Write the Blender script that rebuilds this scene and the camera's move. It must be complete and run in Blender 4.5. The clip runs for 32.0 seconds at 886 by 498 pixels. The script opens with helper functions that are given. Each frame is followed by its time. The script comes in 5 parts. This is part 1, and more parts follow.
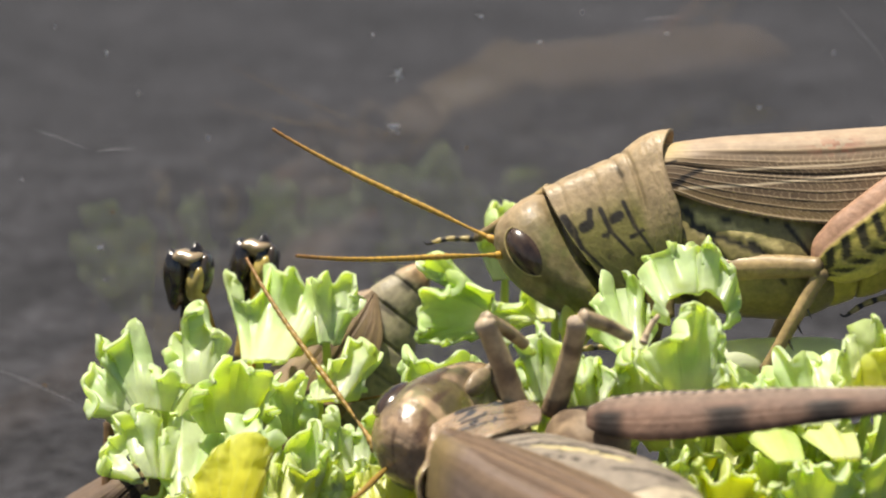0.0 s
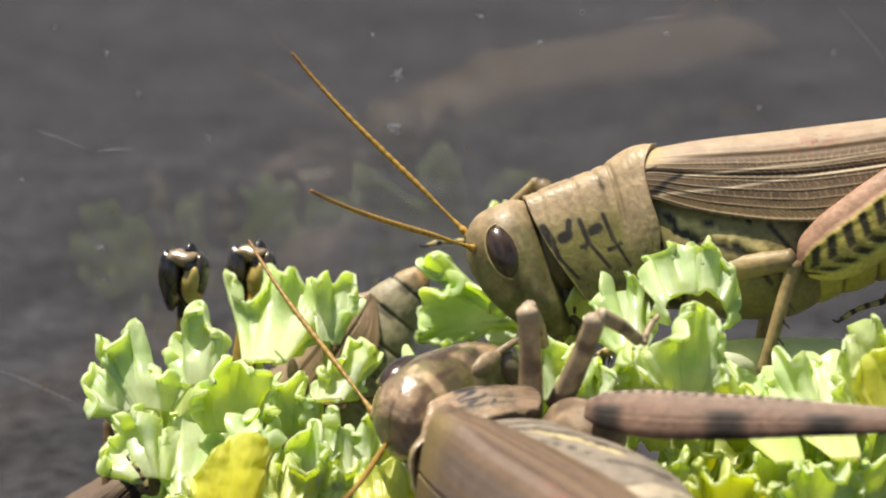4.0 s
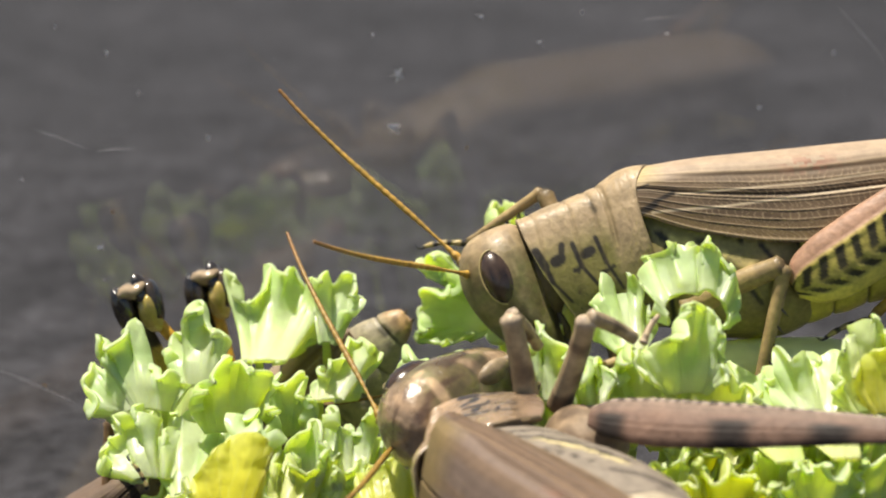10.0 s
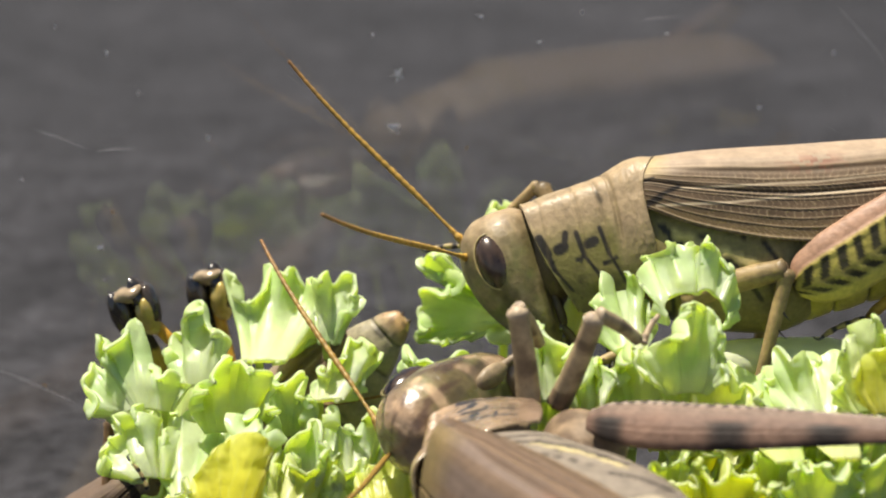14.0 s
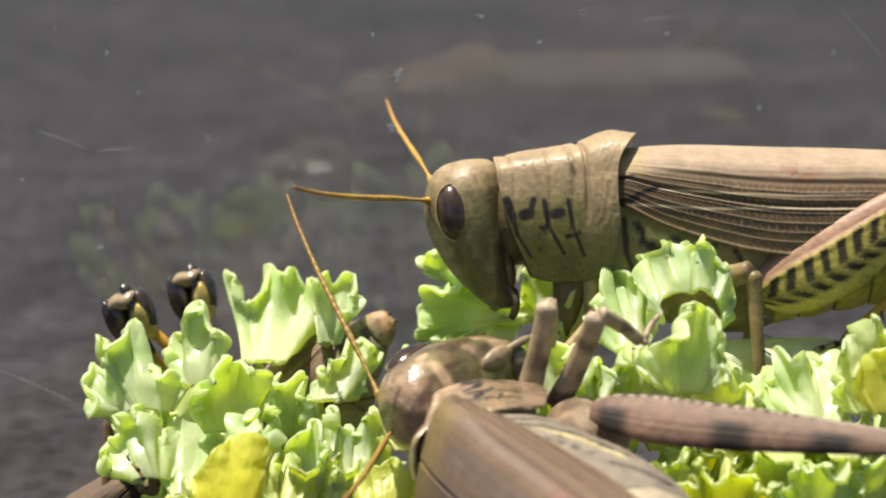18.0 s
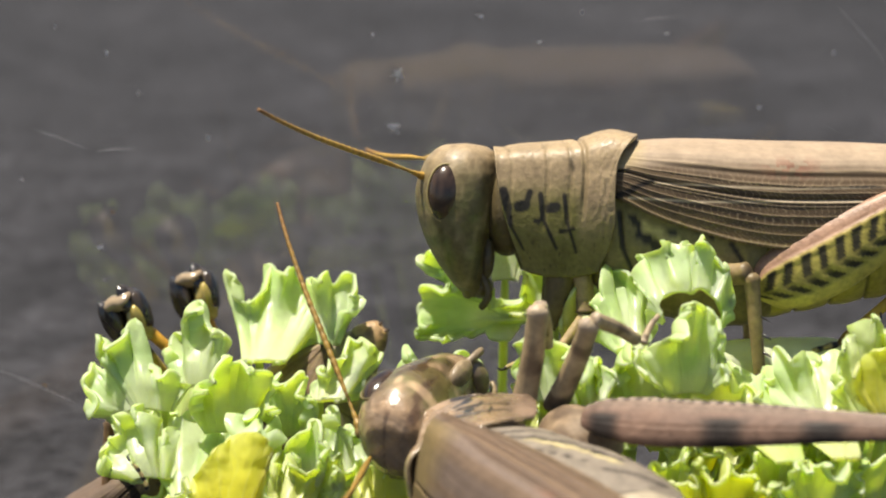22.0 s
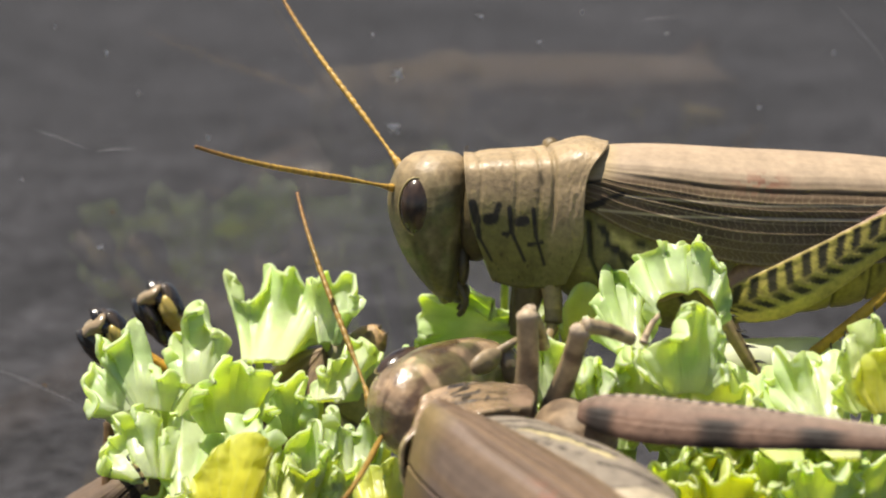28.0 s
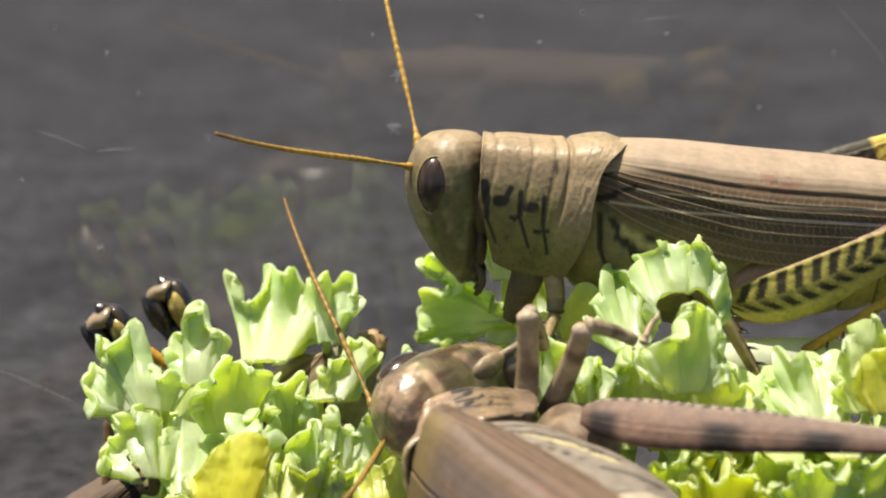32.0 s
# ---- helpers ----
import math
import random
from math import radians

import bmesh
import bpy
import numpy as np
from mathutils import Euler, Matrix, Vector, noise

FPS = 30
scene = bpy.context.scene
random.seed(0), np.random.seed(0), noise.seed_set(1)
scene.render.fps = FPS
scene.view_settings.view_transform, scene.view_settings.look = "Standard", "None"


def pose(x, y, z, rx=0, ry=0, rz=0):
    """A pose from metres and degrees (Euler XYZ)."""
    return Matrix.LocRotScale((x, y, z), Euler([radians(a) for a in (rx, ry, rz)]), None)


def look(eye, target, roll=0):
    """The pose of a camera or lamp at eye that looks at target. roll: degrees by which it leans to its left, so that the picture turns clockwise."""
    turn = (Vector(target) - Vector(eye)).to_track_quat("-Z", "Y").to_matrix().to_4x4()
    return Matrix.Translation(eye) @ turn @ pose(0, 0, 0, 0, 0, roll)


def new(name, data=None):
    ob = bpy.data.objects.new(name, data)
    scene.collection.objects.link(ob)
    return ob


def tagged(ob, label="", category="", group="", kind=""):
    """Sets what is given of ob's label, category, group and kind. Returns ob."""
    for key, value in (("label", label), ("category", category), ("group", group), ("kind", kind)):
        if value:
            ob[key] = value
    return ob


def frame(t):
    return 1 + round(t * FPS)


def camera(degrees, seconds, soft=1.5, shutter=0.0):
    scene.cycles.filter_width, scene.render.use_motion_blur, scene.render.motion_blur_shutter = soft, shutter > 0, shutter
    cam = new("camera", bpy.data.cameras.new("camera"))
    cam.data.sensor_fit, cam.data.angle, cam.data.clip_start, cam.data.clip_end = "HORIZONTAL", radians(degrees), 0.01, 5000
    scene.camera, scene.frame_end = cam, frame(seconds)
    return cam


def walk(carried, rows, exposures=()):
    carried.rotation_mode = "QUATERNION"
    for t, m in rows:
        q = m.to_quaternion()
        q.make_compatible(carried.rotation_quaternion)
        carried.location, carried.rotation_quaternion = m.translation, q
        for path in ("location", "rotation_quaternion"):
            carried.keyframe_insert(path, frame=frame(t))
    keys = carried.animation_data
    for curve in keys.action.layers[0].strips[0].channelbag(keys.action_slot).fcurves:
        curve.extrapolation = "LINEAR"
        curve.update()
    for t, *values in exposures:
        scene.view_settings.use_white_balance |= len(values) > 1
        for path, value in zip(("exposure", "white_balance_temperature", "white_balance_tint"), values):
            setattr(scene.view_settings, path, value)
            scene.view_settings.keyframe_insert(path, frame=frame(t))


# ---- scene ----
MM = 0.001
TILT = radians(13)          # the camera looks down by this much
REACH = 147.5               # millimetres from the lens to the main plane
RIGHT = Vector((1, 0, 0))
UP = Vector((0, math.sin(TILT), math.cos(TILT)))
NEAR = Vector((0, -math.cos(TILT), math.sin(TILT)))
MID = Vector((0, 0, 0.030))
STAGE = Matrix((RIGHT, UP, NEAR)).transposed()


def at(x, y, w=0.0):
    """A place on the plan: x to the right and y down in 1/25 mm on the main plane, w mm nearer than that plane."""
    k = (REACH - w) / REACH
    return MID + (RIGHT * ((x - 784) / 25 * k) + UP * ((441 - y) / 25 * k) + NEAR * w) * MM


def stand(x, y, w=0.0, lean=0.0, turn=0.0, roll=0.0):
    """A pose on the plan: lean within the main plane, turn about its upright, roll about the body's length, in degrees."""
    r = STAGE @ (Matrix.Rotation(radians(turn), 3, "Y") @ Matrix.Rotation(radians(lean), 3, "Z")) @ Matrix.Rotation(radians(roll), 3, "X")
    return Matrix.Translation(at(x, y, w)) @ r.to_4x4()


def blend(rows, t):
    """The values of a table of (seconds, value, ...) rows at t, eased from row to row."""
    if t <= rows[0][0]:
        return rows[0][1:]
    for a, b in zip(rows, rows[1:]):
        if t <= b[0]:
            f = (t - a[0]) / (b[0] - a[0])
            return tuple(p + (q - p) * f for p, q in zip(a[1:], b[1:]))
    return rows[-1][1:]


# ---- camera ----
cam = camera(24.0, 32.0, soft=2.1)
eye_place = MID + NEAR * REACH * MM
view_pose = Matrix.Translation(eye_place) @ STAGE.to_4x4()
walk(cam, [(0.0, view_pose), (32.0, view_pose)], [(0.0, 0.72, 6900, 10), (32.0, 0.72, 6900, 10)])
cam.data.dof.use_dof = True
cam.data.dof.focus_distance = 0.1475
cam.data.dof.aperture_fstop = 44.0

# ---- world, sun, exposure ----
SUN_HEIGHT, SUN_ROUND = radians(77), radians(-75)
world = bpy.data.worlds.new("world")
scene.world = world
world.use_nodes = True
wn = world.node_tree
sky = wn.nodes.new("ShaderNodeTexSky")
sky.sky_type = "NISHITA"
sky.sun_disc = False
sky.sun_elevation = SUN_HEIGHT
sky.sun_rotation = SUN_ROUND
wn.links.new(sky.outputs["Color"], wn.nodes["Background"].inputs["Color"])
wn.nodes["Background"].inputs["Strength"].default_value = 0.065
sun = new("sun", bpy.data.lights.new("sun", "SUN"))
sun.data.energy = 5.0
sun.data.angle = radians(0.53)
sun.data.color = (1.0, 0.94, 0.84)
sun_from = Vector((math.sin(SUN_ROUND) * math.cos(SUN_HEIGHT), math.cos(SUN_ROUND) * math.cos(SUN_HEIGHT), math.sin(SUN_HEIGHT)))
sun.matrix_world = look(sun_from * 3, (0, 0, 0))

# ---- materials ----
def shade(name, rough=0.45, spec=0.5, grain=2500.0, relief=0.15, vary=0.25, sheer=0.0, coat=0.0, blotch=500.0):
    """A surface whose pigment is laid down on its mesh; noise at two scales breaks up its tone, gloss and relief."""
    m = bpy.data.materials.new(name)
    m.use_nodes = True
    nt = m.node_tree
    b = nt.nodes["Principled BSDF"]
    pig = nt.nodes.new("ShaderNodeAttribute")
    pig.attribute_name = "pigment"
    tc = nt.nodes.new("ShaderNodeTexCoord")
    n1, n2 = nt.nodes.new("ShaderNodeTexNoise"), nt.nodes.new("ShaderNodeTexNoise")
    n1.inputs["Scale"].default_value, n2.inputs["Scale"].default_value = blotch, grain
    n1.inputs["Detail"].default_value = n2.inputs["Detail"].default_value = 4
    for n in (n1, n2):
        nt.links.new(tc.outputs["Object"], n.inputs["Vector"])
    add = nt.nodes.new("ShaderNodeMath")
    nt.links.new(n1.outputs["Fac"], add.inputs[0])
    nt.links.new(n2.outputs["Fac"], add.inputs[1])
    mr = nt.nodes.new("ShaderNodeMapRange")
    mr.inputs["From Min"].default_value, mr.inputs["From Max"].default_value = 0.6, 1.4
    mr.inputs["To Min"].default_value, mr.inputs["To Max"].default_value = 1 - vary, 1 + vary
    nt.links.new(add.outputs[0], mr.inputs["Value"])
    mul = nt.nodes.new("ShaderNodeVectorMath")
    mul.operation = "SCALE"
    nt.links.new(pig.outputs["Color"], mul.inputs[0])
    nt.links.new(mr.outputs[0], mul.inputs["Scale"])
    nt.links.new(mul.outputs[0], b.inputs["Base Color"])
    rr = nt.nodes.new("ShaderNodeMapRange")
    rr.inputs["To Min"].default_value, rr.inputs["To Max"].default_value = max(0.05, rough - 0.15), rough + 0.15
    nt.links.new(n1.outputs["Fac"], rr.inputs["Value"])
    nt.links.new(rr.outputs[0], b.inputs["Roughness"])
    bp = nt.nodes.new("ShaderNodeBump")
    bp.inputs["Strength"].default_value, bp.inputs["Distance"].default_value = relief, 0.0002
    nt.links.new(n2.outputs["Fac"], bp.inputs["Height"])
    nt.links.new(bp.outputs[0], b.inputs["Normal"])
    b.inputs["Specular IOR Level"].default_value = spec
    b.inputs["Coat Weight"].default_value = coat
    b.inputs["Coat Roughness"].default_value = 0.2
    if sheer:
        tr = nt.nodes.new("ShaderNodeBsdfTranslucent")
        warm = nt.nodes.new("ShaderNodeVectorMath")
        warm.operation = "MULTIPLY"
        warm.inputs[1].default_value = (0.99, 0.98, 0.26)
        nt.links.new(mul.outputs[0], warm.inputs[0])
        nt.links.new(warm.outputs[0], tr.inputs["Color"])
        nt.links.new(bp.outputs[0], tr.inputs["Normal"])
        mix = nt.nodes.new("ShaderNodeMixShader")
        mix.inputs[0].default_value = sheer
        nt.links.new(b.outputs[0], mix.inputs[1])
        nt.links.new(tr.outputs[0], mix.inputs[2])
        nt.links.new(mix.outputs[0], nt.nodes["Material Output"].inputs["Surface"])
    return m


SHELL = shade("shell", rough=0.50, spec=0.36, relief=0.26, vary=0.36, coat=0.06)
GLOSS = shade("glossy_shell", rough=0.32, spec=0.6, relief=0.08, vary=0.2, coat=0.4)
EYE = shade("eye_gloss", rough=0.22, spec=0.5, relief=0.03, vary=0.3, coat=0.15)
WING = shade("wing_membrane", rough=0.58, spec=0.3, relief=0.15, vary=0.2, sheer=0.12, grain=1800)
RIB = shade("fleshy_rib", rough=0.4, spec=0.5, relief=0.2, vary=0.12, sheer=0.45, grain=900, blotch=200)
DULL = shade("dull_shell", rough=0.62, spec=0.25, relief=0.35, vary=0.4, grain=1600, blotch=350)
WRINKLED = shade("wrinkled_shell", rough=0.27, spec=0.6, relief=0.85, vary=0.55, coat=0.5, grain=900, blotch=330)
KNEE = shade("knee_shell", rough=0.24, spec=0.6, relief=0.25, vary=0.3, grain=1100, coat=0.35)
LEAF = shade("lettuce", rough=0.32, spec=0.75, relief=0.22, vary=0.12, sheer=0.64, grain=900, blotch=160)


def glass_material():
    m = bpy.data.materials.new("clear_pane")
    m.use_nodes = True
    b = m.node_tree.nodes["Principled BSDF"]
    b.inputs["Base Color"].default_value = (0.96, 0.97, 0.97, 1)
    b.inputs["Transmission Weight"].default_value = 1.0
    b.inputs["Roughness"].default_value = 0.03
    b.inputs["IOR"].default_value = 1.46
    return m


def asphalt_material():
    m = bpy.data.materials.new("asphalt")
    m.use_nodes = True
    nt = m.node_tree
    b = nt.nodes["Principled BSDF"]
    tc = nt.nodes.new("ShaderNodeTexCoord")
    tones = []
    for scale, lo, hi in ((14.0, 0.75, 1.25), (90.0, 0.6, 1.4), (420.0, 0.4, 1.6)):
        n = nt.nodes.new("ShaderNodeTexNoise")
        n.inputs["Scale"].default_value, n.inputs["Detail"].default_value = scale, 5
        nt.links.new(tc.outputs["Object"], n.inputs["Vector"])
        r = nt.nodes.new("ShaderNodeMapRange")
        r.inputs["From Min"].default_value, r.inputs["From Max"].default_value = 0.3, 0.7
        r.inputs["To Min"].default_value, r.inputs["To Max"].default_value = lo, hi
        nt.links.new(n.outputs["Fac"], r.inputs["Value"])
        tones.append((n, r))
    m1, m2 = nt.nodes.new("ShaderNodeMath"), nt.nodes.new("ShaderNodeMath")
    m1.operation = m2.operation = "MULTIPLY"
    nt.links.new(tones[0][1].outputs[0], m1.inputs[0])
    nt.links.new(tones[1][1].outputs[0], m1.inputs[1])
    nt.links.new(m1.outputs[0], m2.inputs[0])
    nt.links.new(tones[2][1].outputs[0], m2.inputs[1])
    c = nt.nodes.new("ShaderNodeVectorMath")
    c.operation = "SCALE"
    c.inputs[0].default_value = (0.0264, 0.0257, 0.0292)
    nt.links.new(m2.outputs[0], c.inputs["Scale"])
    nt.links.new(c.outputs[0], b.inputs["Base Color"])
    b.inputs["Roughness"].default_value = 0.9
    b.inputs["Specular IOR Level"].default_value = 0.2
    bp = nt.nodes.new("ShaderNodeBump")
    bp.inputs["Strength"].default_value, bp.inputs["Distance"].default_value = 0.5, 0.0015
    nt.links.new(tones[2][0].outputs["Fac"], bp.inputs["Height"])
    nt.links.new(bp.outputs[0], b.inputs["Normal"])
    return m


def dust_material(name, colour):
    """Loose fibres and grit that scatter light both ways."""
    m = bpy.data.materials.new(name)
    m.use_nodes = True
    nt = m.node_tree
    b = nt.nodes["Principled BSDF"]
    b.inputs["Base Color"].default_value = (*colour, 1)
    b.inputs["Roughness"].default_value = 0.9
    tr = nt.nodes.new("ShaderNodeBsdfTranslucent")
    tr.inputs["Color"].default_value = (*colour, 1)
    mix = nt.nodes.new("ShaderNodeMixShader")
    mix.inputs[0].default_value = 0.5
    nt.links.new(b.outputs[0], mix.inputs[1])
    nt.links.new(tr.outputs[0], mix.inputs[2])
    nt.links.new(mix.outputs[0], nt.nodes["Material Output"].inputs["Surface"])
    return m


# ---- mesh tools ----
def value_noise(x, y, seed=0):
    """Smooth noise between -1 and 1 over two coordinates."""
    x, y = np.asarray(x, float) + seed * 17.31, np.asarray(y, float) + seed * 5.77
    xi, yi = np.floor(x), np.floor(y)
    xf, yf = x - xi, y - yi
    u, v = xf * xf * (3 - 2 * xf), yf * yf * (3 - 2 * yf)

    def spot(a, b):
        h = np.sin(a * 127.1 + b * 311.7 + seed * 74.7) * 43758.5453
        return 2 * (h - np.floor(h)) - 1
    top = spot(xi, yi) * (1 - u) + spot(xi + 1, yi) * u
    low = spot(xi, yi + 1) * (1 - u) + spot(xi + 1, yi + 1) * u
    return top * (1 - v) + low * v


def bend(xs, ys, q):
    """A smooth curve through the points (xs, ys), read off at q."""
    xs, ys, q = np.asarray(xs, float), np.asarray(ys, float), np.asarray(q, float)
    g = np.gradient(ys, xs)
    i = np.clip(np.searchsorted(xs, q) - 1, 0, len(xs) - 2)
    h = xs[i + 1] - xs[i]
    f = np.clip((q - xs[i]) / h, 0, 1)
    return ((2 * f**3 - 3 * f**2 + 1) * ys[i] + (f**3 - 2 * f**2 + f) * h * g[i]
            + (-2 * f**3 + 3 * f**2) * ys[i + 1] + (f**3 - f**2) * h * g[i + 1])


def sheet(name, p, colour, wrap=False, caps=False):
    """A smooth mesh over a grid of places in millimetres, with its pigment per grid point; wrap closes it round the second way."""
    n, m = p.shape[:2]
    i, j = np.meshgrid(np.arange(n - 1), np.arange(m if wrap else m - 1), indexing="ij")
    j2 = (j + 1) % m
    quads = np.stack([i * m + j, i * m + j2, (i + 1) * m + j2, (i + 1) * m + j], -1).reshape(-1, 4).tolist()
    if caps:
        quads += [list(range(m))[::-1], [(n - 1) * m + k for k in range(m)]]
    me = bpy.data.meshes.new(name)
    me.from_pydata((p.reshape(-1, 3) * MM).tolist(), [], quads)
    c = np.ones((n * m, 4))
    c[:, :3] = np.broadcast_to(np.asarray(colour, float), (n, m, 3)).reshape(-1, 3)
    me.attributes.new("pigment", "FLOAT_COLOR", "POINT").data.foreach_set("color", np.clip(c, 0, 1).ravel())
    me.polygons.foreach_set("use_smooth", [True] * len(me.polygons))
    me.update()
    return me


def part(name, me, material, parent, label=""):
    """Links a mesh as one part of a thing or of a part."""
    ob = new(name, me)
    me.materials.append(material)
    ob.parent = parent
    return tagged(ob, label=label)


def tube_places(points, radii, around=10, flat=1.0, steps=0):
    """The grid of a tube along a bent line through the points; flat squeezes it across."""
    points, radii = np.asarray(points, float), np.asarray(radii, float)
    if steps:
        k = np.linspace(0, 1, len(points))
        q = np.linspace(0, 1, steps)
        points = np.stack([bend(k, points[:, c], q) for c in range(3)], -1)
        radii = np.interp(q, np.linspace(0, 1, len(radii)), radii)
    d = np.gradient(points, axis=0)
    d /= np.linalg.norm(d, axis=1)[:, None] + 1e-9
    side = np.cross(d, np.array([0.03, 0.05, 1.0]))
    side /= np.linalg.norm(side, axis=1)[:, None] + 1e-9
    other = np.cross(d, side)
    a = np.linspace(0, 2 * np.pi, around, endpoint=False)
    ring = side[:, None] * np.cos(a)[None, :, None] + other[:, None] * np.sin(a)[None, :, None] * flat
    return points[:, None] + ring * radii[:, None, None]


def tube(name, points, radii, colour, around=10, flat=1.0, steps=0):
    return sheet(name, tube_places(points, radii, around, flat, steps), colour, wrap=True, caps=True)


def mixed(a, b, f):
    """The pigment a, turned to b where f is 1."""
    f = np.clip(np.asarray(f, float), 0, 1)[..., None]
    return np.asarray(a, float) * (1 - f) + np.asarray(b, float) * f


def stroke(x, y, x0, y0, x1, y1, wide, soft=0.06):
    """1 along a painted stroke from (x0, y0) to (x1, y1)."""
    dx, dy = x1 - x0, y1 - y0
    f = np.clip(((x - x0) * dx + (y - y0) * dy) / (dx * dx + dy * dy + 1e-9), 0, 1)
    d = np.hypot(x - x0 - f * dx, y - y0 - f * dy)
    return np.clip((wide - d) / soft + 0.5, 0, 1)

# ---- grasshoppers ----
TAN, OLIVE = (0.31, 0.228, 0.13), (0.115, 0.098, 0.034)
INK, YELLOW, PINK, GOLD = (0.012, 0.010, 0.009), (0.48, 0.40, 0.09), (0.32, 0.185, 0.118), (0.42, 0.25, 0.045)


def lx(x):
    return (np.asarray(x, float) - 1075) / 25 * 1.03


def ly(y):
    return (258 - np.asarray(y, float)) / 25 * 1.03


def head_mesh(tone, streak=0.25):
    rows = np.array([[277, 775, 4, 0.3], [280, 774, 30, 1.3], [287, 773, 47, 2.05], [300, 771, 60, 2.7], [322, 768, 68, 3.25], [362, 765, 72, 3.55], [402, 766, 68, 3.5],
                     [445, 770, 57, 3.2], [480, 778, 46, 2.85], [512, 788, 32, 2.3], [536, 797, 18, 1.4], [548, 801, 4, 0.4]])
    q = 277 + 271 * np.linspace(0, 1, 90) ** 1.2
    xc, a, hw = (bend(rows[:, 0], rows[:, k], q) for k in (1, 2, 3))
    th = np.linspace(0, 2 * np.pi, 88, endpoint=False)
    c, s = np.cos(th), np.sin(th)
    fx, fz = np.sign(c) * np.abs(c) ** 0.95, np.sign(s) * np.abs(s) ** 0.95
    x = lx(xc[:, None] + a[:, None] * fx)
    z = hw[:, None] * fz
    y = np.repeat(ly(q)[:, None], len(th), 1)
    # groove round the cheek and the ridge of the face
    px, py = xc[:, None] + a[:, None] * fx, np.repeat(q[:, None], len(th), 1)
    groove = stroke(px, py, 738, 432, 768, 520, 3, 6)
    z = z * (1 - 0.035 * groove)
    x = x - 0.18 * np.exp(-(z / 0.9) ** 2) * (c < -0.6) * np.clip((q[:, None] - 300) / 60, 0, 1)
    # tan crown and olive face, the olive darkened to paint the shade below
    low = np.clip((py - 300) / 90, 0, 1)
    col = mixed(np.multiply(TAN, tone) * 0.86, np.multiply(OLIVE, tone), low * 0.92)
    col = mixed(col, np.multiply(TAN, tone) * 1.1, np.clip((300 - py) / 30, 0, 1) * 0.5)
    col = mixed(col, INK, 0.55 * stroke(px, py, 815, 440, 800, 512, 5, 8) * (np.abs(fz) > 0.3))
    col = mixed(col, (0.05, 0.045, 0.015), 0.7 * groove)
    col = mixed(col, (0.1, 0.12, 0.03), 0.6 * np.clip(value_noise(px / 22, py / 22, 3), 0, 1) * low)
    col = mixed(col, np.multiply((0.07, 0.04, 0.02), tone), streak * np.clip(value_noise(px / 9 + z, py / 34, 5) * 2 - 0.2, 0, 1))
    col = mixed(col, np.multiply((0.5, 0.38, 0.22), tone), streak * 0.8 * np.clip(value_noise(px / 11 - z, py / 28, 8) * 2 - 0.4, 0, 1))
    return sheet("head", np.stack([x, y, z], -1), col, wrap=True, caps=True)


def ball(name, centre, size, colour, n=18, m=24, uneven=0.0):
    a = np.linspace(0, np.pi, n)[:, None]
    b = np.linspace(0, 2 * np.pi, m, endpoint=False)[None, :]
    p = np.stack([np.sin(a) * np.cos(b), np.cos(a) + 0 * b, np.sin(a) * np.sin(b)], -1)
    c = colour(p) if callable(colour) else colour
    if uneven:
        p = p * (1 + uneven * value_noise(p[..., 0] * 1.7 + p[..., 2], p[..., 1] * 1.9 - p[..., 2], int(centre[0] * 7)))[..., None]
    return sheet(name, p * np.asarray(size) + np.asarray(centre), c, wrap=True)


def eye_colour(p):
    return mixed((0.022, 0.014, 0.010), (0.062, 0.038, 0.024), 0.5 + 0.5 * np.sin(p[..., 0] * 15 + 1.2 * value_noise(p[..., 1] * 3, p[..., 0] * 3)))


